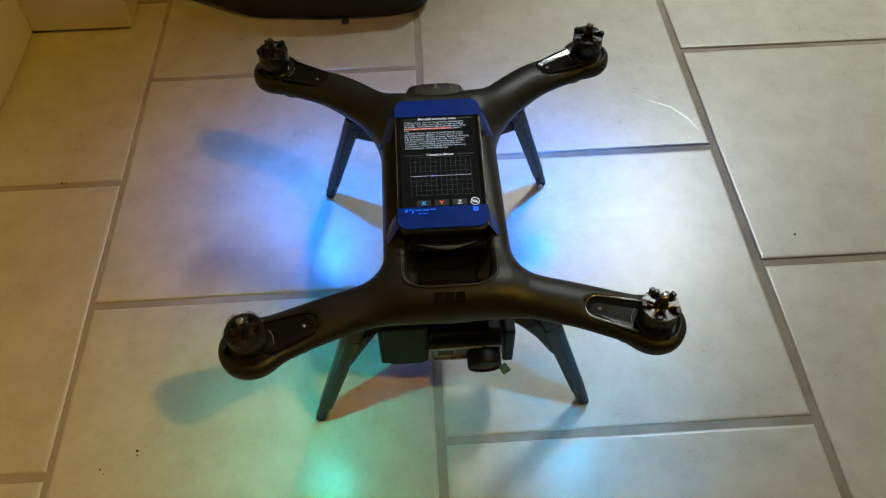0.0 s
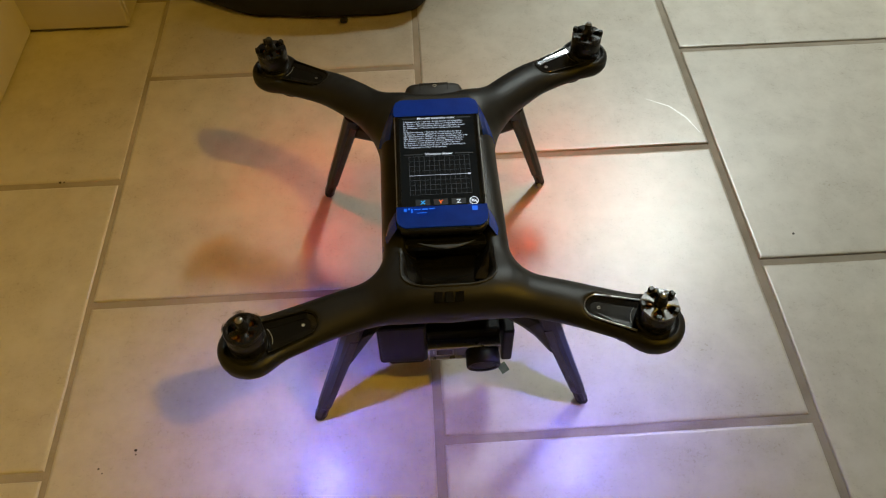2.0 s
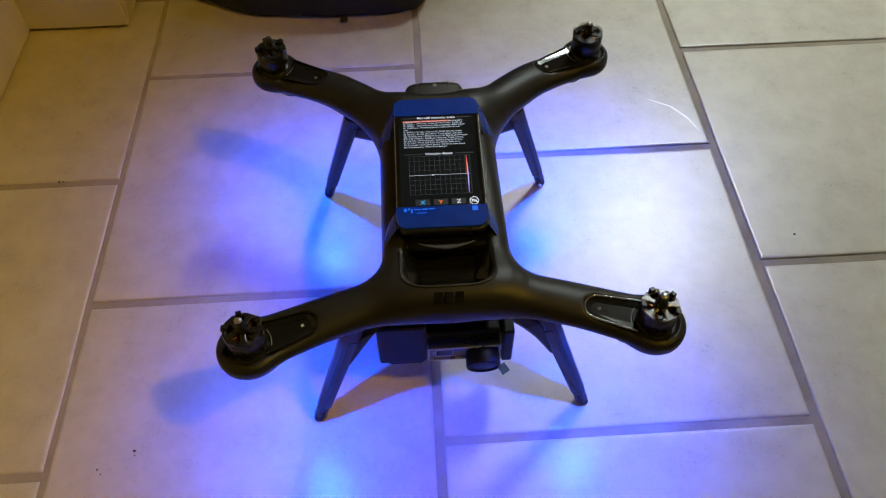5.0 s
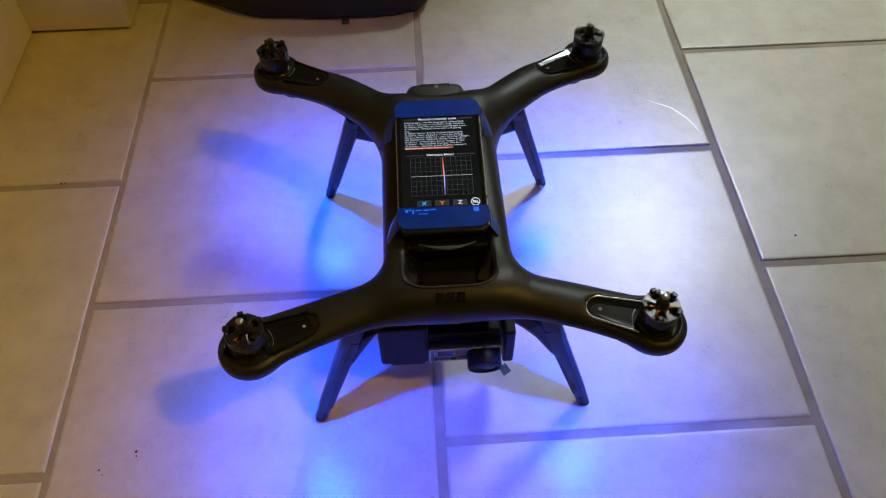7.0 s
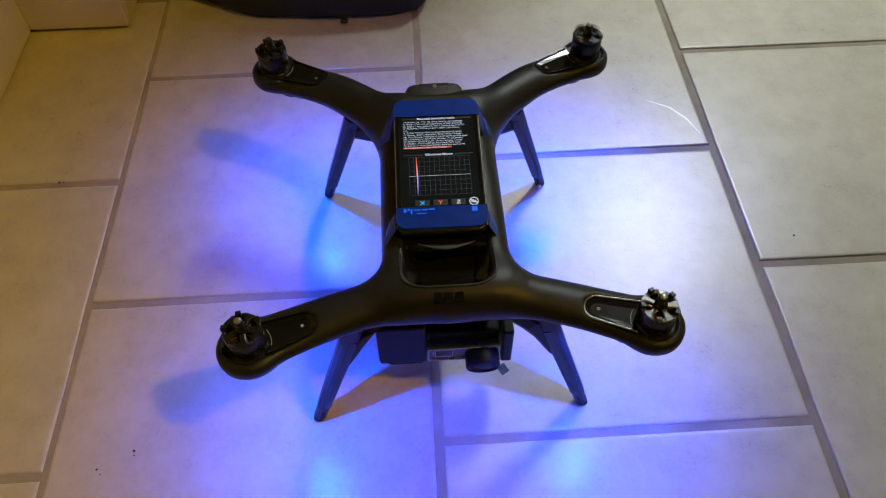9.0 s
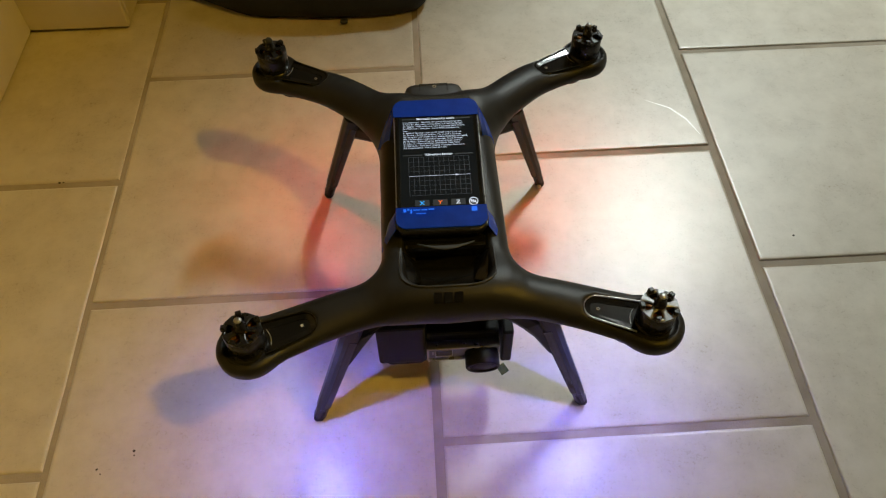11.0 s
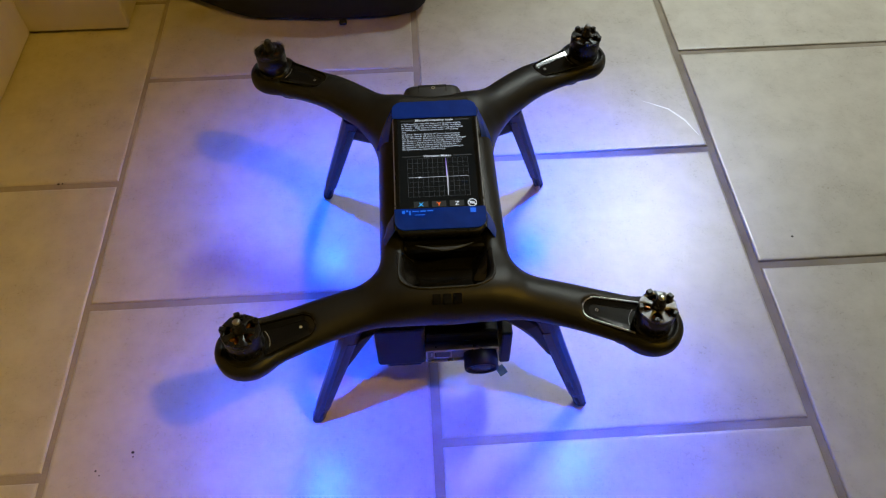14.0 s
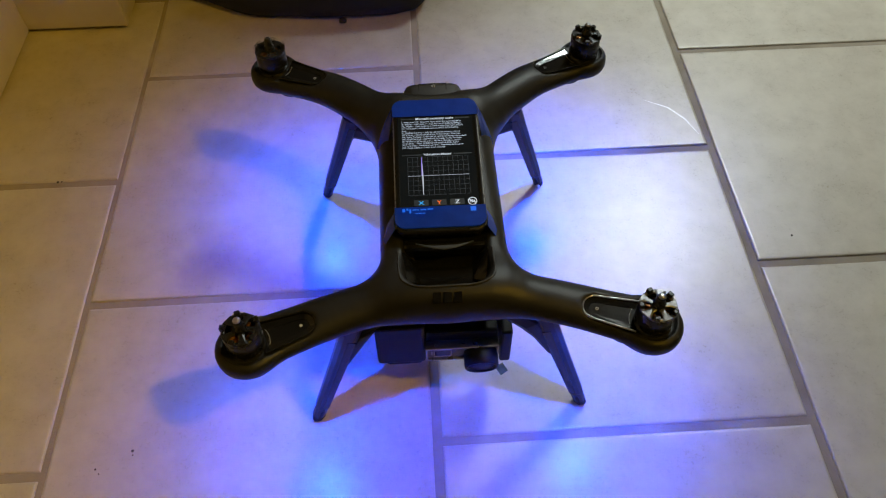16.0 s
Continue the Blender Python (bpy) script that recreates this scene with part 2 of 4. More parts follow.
def surface_net(field, lo, hi, h):
    """The zero surface of a field (negative inside), as a mesh of quads."""
    axes = [np.arange(lo[i], hi[i] + h, h) for i in range(3)]
    X, Y, Z = np.meshgrid(*axes, indexing="ij")
    F = field(X, Y, Z)
    S = F < 0
    nx, ny, nz = F.shape
    total = np.zeros((nx - 1, ny - 1, nz - 1, 3))
    count = np.zeros((nx - 1, ny - 1, nz - 1))
    P = np.stack((X, Y, Z), -1)
    for ax in range(3):
        a = [slice(None)] * 3
        b = [slice(None)] * 3
        a[ax], b[ax] = slice(0, -1), slice(1, None)
        fa, fb = F[tuple(a)], F[tuple(b)]
        cross = (fa < 0) != (fb < 0)
        t = np.where(cross, fa / np.where(cross, fa - fb, 1), 0)[..., None]
        pt = P[tuple(a)] * (1 - t) + P[tuple(b)] * t
        o = [i for i in range(3) if i != ax]
        for d0 in (0, 1):
            for d1 in (0, 1):
                s = [slice(None)] * 3
                s[o[0]] = slice(d0, d0 + F.shape[o[0]] - 1)
                s[o[1]] = slice(d1, d1 + F.shape[o[1]] - 1)
                c = cross[tuple(s)]
                total += np.where(c[..., None], pt[tuple(s)], 0)
                count += c
    live = count > 0
    index = np.full(live.shape, -1)
    index[live] = np.arange(live.sum())
    verts = total[live] / count[live][:, None]
    faces = []
    for ax in range(3):
        a = [slice(1, -1)] * 3
        b = [slice(1, -1)] * 3
        a[ax], b[ax] = slice(0, -1), slice(1, None)
        sa, sb = S[tuple(a)], S[tuple(b)]
        o = [(ax + 1) % 3, (ax + 2) % 3]
        for flip in (False, True):
            ids = np.argwhere((sa & ~sb) if not flip else (~sa & sb))
            g = ids.copy()
            for i in o:
                g[:, i] += 1
            quad = []
            for d0, d1 in ((0, 0), (-1, 0), (-1, -1), (0, -1)):
                c = g.copy()
                c[:, o[0]] += d0
                c[:, o[1]] += d1
                quad.append(index[c[:, 0], c[:, 1], c[:, 2]])
            q = np.stack(quad, 1)
            faces.append(q[:, ::-1] if flip else q)
    faces = np.concatenate(faces)
    me = bpy.data.meshes.new("shell")
    me.from_pydata(verts.tolist(), [], faces.tolist())
    me.validate()
    return me


def smin(a, b, k):
    h = np.clip(0.5 + 0.5 * (b - a) / k, 0, 1)
    return b * (1 - h) + a * h - k * h * (1 - h)


def smax(a, b, k):
    return -smin(-a, -b, k)


def cone(X, Y, Z, p, q, r0, r1, flat=1.0):
    """A rounded bar from p to q, flattened in height."""
    p, q = np.array(p), np.array(q)
    d = q - p
    x, y, z = X - p[0], Y - p[1], Z - p[2]
    t = np.clip((x * d[0] + y * d[1] + z * d[2]) / (d @ d), 0, 1)
    return np.sqrt((x - t * d[0]) ** 2 + (y - t * d[1]) ** 2 + ((z - t * d[2]) * flat) ** 2) - (r0 + (r1 - r0) * t)


def limb(X, Y, Z, stations):
    """A rounded bar through stations of (x, y, z, radius, flatness), each of them running evenly on to the next."""
    st = [np.array(p) for p in stations]
    fine = []
    for i in range(len(st) - 1):
        p0, p1, p2, p3 = st[max(i - 1, 0)], st[i], st[i + 1], st[min(i + 2, len(st) - 1)]
        for u in (0.0, 1 / 3, 2 / 3):
            fine.append(0.5 * (2 * p1 + (p2 - p0) * u + (2 * p0 - 5 * p1 + 4 * p2 - p3) * u * u + (3 * p1 - p0 - 3 * p2 + p3) * u ** 3))
    fine.append(st[-1])
    best = None
    for p, q in zip(fine, fine[1:]):
        dx, dy = q[0] - p[0], q[1] - p[1]
        t = np.clip(((X - p[0]) * dx + (Y - p[1]) * dy) / (dx * dx + dy * dy), 0, 1)
        h = (Z - p[2] - t * (q[2] - p[2])) * (p[4] + t * (q[4] - p[4]))
        d = np.sqrt((X - p[0] - t * dx) ** 2 + (Y - p[1] - t * dy) ** 2 + h * h) - (p[3] + t * (q[3] - p[3]))
        best = d if best is None else np.minimum(best, d)
    return best


def rbox(X, Y, Z, c, s, r):
    x, y, z = np.abs(X - c[0]) - s[0] + r, np.abs(Y - c[1]) - s[1] + r, np.abs(Z - c[2]) - s[2] + r
    out = np.sqrt(np.maximum(x, 0) ** 2 + np.maximum(y, 0) ** 2 + np.maximum(z, 0) ** 2)
    return out + np.minimum(np.maximum(x, np.maximum(y, z)), 0) - r


def text_mesh(body, size, align="CENTER", bold=0.018):
    cu = bpy.data.curves.new("writing", "FONT")
    cu.body, cu.size, cu.align_x, cu.align_y = body, size, align, "CENTER"
    cu.resolution_u, cu.offset = 2, bold * size
    tmp = new("writing", cu)
    me = bpy.data.meshes.new_from_object(tmp)
    bpy.data.objects.remove(tmp)
    bpy.data.curves.remove(cu)
    return me


# ---- room ----
W = 0.3678          # spacing of the tiles, joint to joint
JOINT = 0.009
SCUFF = [(0.2996, 0.2485), (0.3295, 0.2313), (0.3463, 0.2089), (0.3572, 0.1804)]
X0, X1, Y0, Y1, H = -0.562, 2.9, -2.4, 3.3, 2.45


def structure(name, lo, hi, material, label, bevel=0.0):
    return tagged(to_object(name, box_mesh(lo, hi, bevel), material), label, kind="structure")


def build_room():
    structure("wall_west", (X0 - 0.1, Y0 - 0.1, 0), (X0, 0.4580, H), M["wall"], "plain painted wall beside the tiled floor")
    structure("wall_west_return", (X0 - 0.1, 0.4580, 0), (-0.4215, Y1 + 0.1, H), M["wall"], "plain painted wall corner standing out into the room")
    structure("wall_east", (X1, Y0 - 0.1, 0), (X1 + 0.1, Y1 + 0.1, H), M["wall"], "plain painted wall")
    structure("wall_south", (X0, Y0 - 0.1, 0), (X1, Y0, H), M["wall"], "plain painted wall")
    structure("wall_north", (-0.4215, Y1, 0), (X1, Y1 + 0.1, H), M["wall"], "plain painted wall")
    # Added unseen wall: blocks the panel light from the left of the floor.
    structure("wall_doorway", (-0.4215, 1.06, 0), (0.50, 1.16, H), M["wall"], "unseen added wall that keeps the panel light off the left floor")
    structure("ceiling", (X0 - 0.1, Y0 - 0.1, H), (X1 + 0.1, Y1 + 0.1, H + 0.1), M["wall"], "plain painted ceiling")
    b = bmesh.new()
    box(b, (X0 + 0.0005, Y0, 0.004), (X0 + 0.012, 0.4460, 0.12), 0.003)
    tagged(to_object("baseboard_west", b, M["trim"]), "off-white painted baseboard along the wall", kind="structure")
    b = bmesh.new()
    box(b, (X0 + 0.0005, 0.4462, 0.005), (-0.4097, 0.4575, 0.12), 0.002)
    box(b, (-0.4210, 0.4580, 0.005), (-0.4097, Y1, 0.12), 0.002)
    tagged(to_object("baseboard_corner", b, M["trim"]), "off-white painted baseboard round the wall corner", kind="structure")
    place, watts, radius, colour = DOWNLIGHT
    lamp = empty("ceiling_light", Matrix.Translation((place[0], place[1], H)))
    tagged(lamp, "round white ceiling downlight, switched on", "ceiling light")
    part("rim", lathe(bmesh.new(), [(radius + 0.012, 0), (radius + 0.03, 0), (radius + 0.03, -0.006), (radius + 0.012, -0.012)], 40, close=True), M["trim"], lamp)
    part("diffuser", lathe(bmesh.new(), [(radius + 0.012, -0.001), (radius + 0.012, -0.004), (0.001, -0.004)], 40), M["diffuser"], lamp)
    place, watts, size, colour = PANEL
    lamp = empty("ceiling_panel_light", Matrix.Translation((place[0], place[1], H)))
    tagged(lamp, "rectangular white ceiling light panel, switched on", "ceiling light")
    b = bmesh.new()
    w, d = size[0] / 2, size[1] / 2
    for lo, hi in (((-w - 0.03, -d - 0.03), (-w, d + 0.03)), ((w, -d - 0.03), (w + 0.03, d + 0.03)), ((-w, -d - 0.03), (w, -d)), ((-w, d), (w, d + 0.03))):
        box(b, (*lo, -0.02), (*hi, 0.0))
    part("frame", b, M["trim"], lamp)
    part("diffuser", box_mesh((-w, -d, -0.012), (w, d, -0.004)), M["diffuser"], lamp)


def tile_mesh(seed):
    rnd = random.Random(seed)
    half, n = (W - JOINT) / 2, 4
    edge = []
    for s in range(4):
        for i in range(n):
            u = -half + 2 * half * i / n
            j = rnd.uniform(-0.0006, 0.0006) if i else 0
            x, y = (u, -half + j) if s == 0 else (half + j, u) if s == 1 else (-u, half + j) if s == 2 else (-half + j, -u)
            edge.append((x, y))
    bm = bmesh.new()
    rings = []
    for inset, z in ((0, -0.006), (0, -0.0016), (0.0007, -0.0007), (0.0018, -0.0002), (0.0034, 0.0)):
        rings.append([bm.verts.new((x * (1 - inset / half), y * (1 - inset / half), z)) for x, y in edge])
    for a, b in zip(rings, rings[1:]):
        for i in range(len(a)):
            bm.faces.new((a[i], a[(i + 1) % len(a)], b[(i + 1) % len(a)], b[i]))
    bm.faces.new(rings[-1])
    me = bpy.data.meshes.new("tile")
    bm.to_mesh(me)
    bm.free()
    me.materials.append(M["tile"])
    return me


def build_floor():
    floor = structure("floor", (X0 - 0.1, Y0 - 0.1, -0.06), (X1 + 0.1, Y1 + 0.1, -0.0019), M["grout"], "beige square floor tiles laid in offset rows with brown grout")
    meshes = [tile_mesh(i) for i in range(5)]
    rnd = random.Random(4)
    start = {0: 0.42, 1: 0.92}
    exact = {-2: 0.40, -1: 0.912, 0: 0.431, 1: 0.938}
    for col in range(-3, 9):
        off = exact.get(col, start[col % 2])
        for row in range(-8, 10):
            y = (off + row - 0.5) * W
            x = (col + 0.5) * W
            if x - W / 2 > X1 or x + W / 2 < X0 or y - W / 2 > Y1 or y + W / 2 < Y0:
                continue
            ob = new("tile", rnd.choice(meshes))
            ob.parent = floor
            lo, hi = col * W + (0.003 if col == 0 else 0), (col + 1) * W + (0.003 if col in (-1, -2) else 0)
            ob.matrix_basis = (pose((lo + hi) / 2, y, rnd.uniform(-0.0003, 0.0003), rnd.uniform(-0.12, 0.12), rnd.uniform(-0.12, 0.12)) @ Matrix.Diagonal(((hi - lo) / W, 1, 1, 1))
                               @ Matrix.Rotation(math.radians(90 * rnd.randrange(4)), 4, "Z"))
    return floor


# ---- quadcopter ----
DRONE = pose(0.0158, -0.025, 0, 0, 0, 0.25)
SPAN = (0.162, 0.163)
CORNERS = [(-1, -1), (1, -1), (-1, 1), (1, 1)]   # front left, front right, rear left, rear right
BELL = 0.188
REAR_UP = 0.006       # the rear motors stand a little higher
LAMPS = {-1: (0.1440, -0.1585), 1: (0.1445, 0.1515)}      # under the arms, inboard of the motors
TIPS = {-1: (0.1190, -0.1480), 1: (0.1180, 0.1430)}


def shell_field(X, Y, Z):
    ax = np.abs(X)
    # fuselage, narrower towards the top, its top sloping down to the front
    lean = (Z - 0.15) * 0.35
    body = rbox(X * (1 + np.clip(lean, -0.2, 0.4) * 6), Y, Z, (0, -0.012, 0.156), (0.056, 0.118, 0.030), 0.022)
    body = smax(body, (Z - (0.1845 + 0.10 * (Y + 0.0))) * 0.98, 0.010)
    # front pair of arms
    f = limb(ax, Y, Z, [(0.0, -0.122, 0.160, 0.0235, 1.15), (0.034, -0.1235, 0.160, 0.0212, 1.18), (0.066, -0.1288, 0.1592, 0.0200, 1.32),
                        (0.092, -0.1358, 0.1587, 0.0200, 1.50), (0.114, -0.1432, 0.1584, 0.0206, 1.72), (0.136, -0.1517, 0.1584, 0.0219, 1.95), (0.160, -0.161, 0.1585, 0.0237, 2.3)])
    # rear pair, a little higher
    r = limb(ax, Y, Z, [(0.0, 0.074, 0.160, 0.0205, 1.15), (0.045, 0.086, 0.162, 0.0210, 1.15), (0.072, 0.1098, 0.1625, 0.0208, 1.22),
                        (0.098, 0.1312, 0.1624, 0.0204, 1.4), (0.118, 0.1422, 0.1624, 0.0203, 1.62), (0.138, 0.1512, 0.1624, 0.0209, 1.8), (0.160, 0.161, 0.1625, 0.0222, 2.1)])
    arms = smin(f, r, 0.004)
    d = smin(body, arms, 0.028)
    # pods under the motors
    for sy in (-1, 1):
        up = REAR_UP if sy > 0 else 0.0
        rr = np.sqrt((ax - SPAN[0]) ** 2 + (Y - sy * SPAN[1]) ** 2)
        zz, core = np.abs(Z - 0.1588 - up), 0.0195 if sy < 0 else 0.0180
        pod = np.maximum(rr - core, zz - 0.0022)
        pod = np.sqrt(np.maximum(rr - core, 0) ** 2 + np.maximum(zz - 0.0022, 0) ** 2) + np.minimum(pod, 0) - 0.0065
        d = smin(d, pod, 0.006)
        # flat trough from the motor along the arm
        tip = TIPS[sy]
        c = cone(ax, Y, np.zeros_like(Z), (tip[0], tip[1], 0), (SPAN[0], sy * SPAN[1], 0), 0.0110, 0.0185)
        cut = np.maximum(c, 0.1645 + up - Z)
        d = smax(d, -cut, 0.0012)
        # well for the lamp under the arm
        d = smax(d, -np.maximum(np.sqrt((ax - LAMPS[sy][0]) ** 2 + (Y - LAMPS[sy][1]) ** 2) - 0.0146, Z - 0.1552 - up * 0.6), 0.001)
    # well in the nose
    nose = rbox(X, Y, Z * 0.5, (0, -0.0880, 0.100), (0.0380, 0.0395, 0.0225), 0.019)
    d = smax(d, -nose, 0.003)
    return d


def build_shell(drone):
    me = surface_net(shell_field, (-0.2, -0.2, 0.118), (0.2, 0.2, 0.202), 0.0019)
    mesh_object("shell", me, M["shell"], drone, True, "matte black plastic body shell with four arms")
    b = bmesh.new()
    box(b, (-0.036, -0.128, 0.150), (0.036, -0.070, 0.158), 0.003)
    box(b, (-0.0365, -0.084, 0.158), (0.0365, -0.070, 0.174), 0.004)
    part("nose_recess", b, M["gloss"], drone, "glossy black recess in the nose")
    # grey crescent standing in for the highlight on the battery's lip
    b = bmesh.new()
    strut(b, [((x, -0.0905 + 9.0 * x * x, 0.1822), (0, 0.0022 * (1 - abs(x) / 0.027), 0), (0, 0, 0.0006)) for x in (-0.0245, -0.018, -0.009, 0.0, 0.009, 0.018, 0.0245)])
    part("battery_latch", b, M["leg"], drone, "battery lip, a curved grey strip imitating its highlight")
    for sx in (-1, 1):
        b = bmesh.new()
        q = [(0.0365, -0.088, 0.176), (0.0365, -0.118, 0.170), (0.022, -0.108, 0.1585), (0.024, -0.088, 0.1585)]
        up = [b.verts.new((x * sx, y, z)) for x, y, z in q]
        dn = [b.verts.new((x * sx + 0.003 * sx, y, z - 0.003)) for x, y, z in q]
        b.faces.new(up)
        b.faces.new(dn[::-1])
        for i in range(4):
            b.faces.new((dn[i], dn[(i + 1) % 4], up[(i + 1) % 4], up[i]))
        bmesh.ops.recalc_face_normals(b, faces=b.faces)
        part("recess_cheek", b, M["gloss"], drone)
    # edge round the nose recess, greyer than the shell to imitate its highlight line
    path = []
    for i in range(25):
        u = i / 24
        if u < 0.2:
            path.append((-0.0383, -0.088 - 0.022 * u / 0.2))
        elif u > 0.8:
            path.append((0.0383, -0.110 + 0.022 * (u - 0.8) / 0.2))
        else:
            a = math.pi * (1 + (u - 0.2) / 0.6)
            c, q = math.cos(a), math.sin(a)
            path.append((0.0383 * math.copysign(abs(c) ** 0.62, c), -0.110 - 0.0182 * abs(q) ** 0.62))
    hs = np.linspace(0.2, 0.150, 400)
    rail = []
    for x, y in path:
        out = Vector((x, y + 0.09, 0)).normalized() * 0.003
        F = shell_field(np.full(400, x + out.x), np.full(400, y + out.y), hs)
        k = int(np.argmax(F < 0))
        rail.append(Vector((x + out.x * 0.45, y + out.y * 0.45, hs[k] + 0.0004)))
    b = bmesh.new()
    rings = []
    for k, p in enumerate(rail):
        t = (rail[min(k + 1, 24)] - rail[max(k - 1, 0)]).normalized()
        u = t.cross(Vector((0, 0, 1))).normalized()
        w = u.cross(t)
        rings.append([b.verts.new(p + 0.0010 * (math.cos(a) * u + math.sin(a) * w)) for a in [math.pi * 2 * i / 8 for i in range(8)]])
    for r0, r1 in zip(rings, rings[1:]):
        for i in range(8):
            b.faces.new((r0[i], r0[(i + 1) % 8], r1[(i + 1) % 8], r1[i]))
    part("recess_edge", b, M["leg"], drone, "edge of the nose recess, grey to imitate its highlight", True)
    # battery, under the telephone
    b = bmesh.new()
    box(b, (-0.034, -0.074, -0.012), (0.034, 0.080, 0.0), 0.005, 3, pose(0, 0, 0.1905, 6.5))
    part("battery", b, M["rubber"], drone, "black slide-in battery")
    b = bmesh.new()
    box(b, (-0.0300, 0.06, 0.150), (0.0300, 0.1165, 0.1865), 0.012, 5)
    hump = part("battery_end", b, M["plastic"], drone, "rounded rear end of the battery", True)
    b = bmesh.new()
    for lo, hi in (((-0.014, 0.1085), (0.014, 0.1095)), ((-0.014, 0.1), (-0.013, 0.1095)), ((0.013, 0.1), (0.014, 0.1095))):
        box(b, (lo[0], lo[1], 0.1863), (hi[0], hi[1], 0.1868))
    part("button_groove", b, M["rubber"], hump)
    part("power_icon", lathe(bmesh.new(), [(0.0012, 0.1863), (0.0012, 0.1869), (0.0020, 0.1869), (0.0020, 0.1863)], 16, pose(0.001, 0.1055, 0), True), M["paleprint"], hump)
    b = bmesh.new()
    for x in (-0.0085, 0.0, 0.0085):
        box(b, (x - 0.0032, -0.0042, -0.0002), (x + 0.0032, 0.0042, 0.0001))
    part("nose_marking", b, M["gloss"], drone, "dark grey raised marking", False, pose(-0.001, -0.1385, 0.1795, 28))


def build_tray(drone, sx, sy):
    z = 0.1647 + (REAR_UP if sy > 0 else 0.0)
    tip = Vector((TIPS[sy][0] * sx, TIPS[sy][1], z))
    mot = Vector((SPAN[0] * sx, SPAN[1] * sy, z))
    way = (mot - tip).normalized()
    side = Vector((-way.y, way.x, 0))
    outline = []
    for i in range(13):
        a = math.pi / 2 + math.pi * i / 12
        outline.append(tip + 0.0104 * (math.cos(a) * way + math.sin(a) * side))
    far = tip + 0.034 * way
    outline = [far + 0.0148 * side] + outline + [far - 0.0148 * side]
    axis0, axis1 = tip, far
    b = bmesh.new()
    rings = []
    for k, rise in ((0.28, 0.0), (0.53, 0.0), (0.55, 0.0004), (0.97, 0.0014), (1.0, 0.0027)):
        ring = []
        for v in outline:
            u = max(0.0, min(1.0, (v - axis0).dot(way) / (axis1 - axis0).length))
            c = axis0.lerp(axis1, u)
            ring.append(b.verts.new(c.lerp(v, k) + Vector((0, 0, rise + 0.0003))))
        rings.append(ring)
    for r0, r1 in zip(rings, rings[1:]):
        for i in range(len(r0) - 1):
            b.faces.new((r0[i], r0[i + 1], r1[i + 1], r1[i]))
    b.faces.new(rings[0])
    bmesh.ops.recalc_face_normals(b, faces=b.faces)
    tray = part("arm_inlay", b, M["gloss"], drone, "glossy black inlay beside the motor")
    # raised glossy rim; the front right one is metal to imitate the panel's highlight
    b = bmesh.new()
    path = [far + 0.0140 * side] + outline[1:-1] + [far - 0.0140 * side]
    ringv = []
    for i, p in enumerate(path):
        a, c = path[max(0, i - 1)], path[min(len(path) - 1, i + 1)]
        t = (c - a).normalized()
        out = Vector((-t.y, t.x, 0))
        out = -out if out.dot(p - (tip + 0.012 * way)) < 0 else out
        q = p + out * 0.0007 + Vector((0, 0, 0.0026))
        ringv.append([b.verts.new(q + 0.00085 * (math.cos(w) * out + Vector((0, 0, math.sin(w))))) for w in [2 * math.pi * j / 8 for j in range(8)]])
    for r, s in zip(ringv, ringv[1:]):
        for i in range(8):
            b.faces.new((r[i], r[(i + 1) % 8], s[(i + 1) % 8], s[i]))
    bmesh.ops.recalc_face_normals(b, faces=b.faces)
    part("rim", b, M["metal"] if (sx, sy) == (1, -1) else M["gloss"], tray, "raised rim, bright metal where a highlight is imitated", True)
    spot = tip + 0.001 * way + Vector((0, 0, 0.0006))
    part("mark", lathe(bmesh.new(), [(0.0013, 0), (0.0013, 0.0002)] if (sx, sy) == (-1, -1) else [(0.0009, 0), (0.0009, 0.0002), (0.0014, 0.0002), (0.0014, 0)], 14,
                       Matrix.Translation(spot), (sx, sy) != (-1, -1)), M["paleprint"], tray)
    b = bmesh.new()
    for i in range(6):
        a = math.atan2(-way.y, -way.x) - 0.32 + 0.13 * i
        p = mot + Vector((math.cos(a), math.sin(a), 0)) * 0.0185 + Vector((0, 0, 0.0007))
        box(b, (-0.00025, -0.0017, 0), (0.00025, 0.0017, 0.0002), 0, 1, Matrix.Translation(p) @ Matrix.Rotation(a, 4, "Z"))
    part("turn_arrow", b, M["paleprint"], tray)


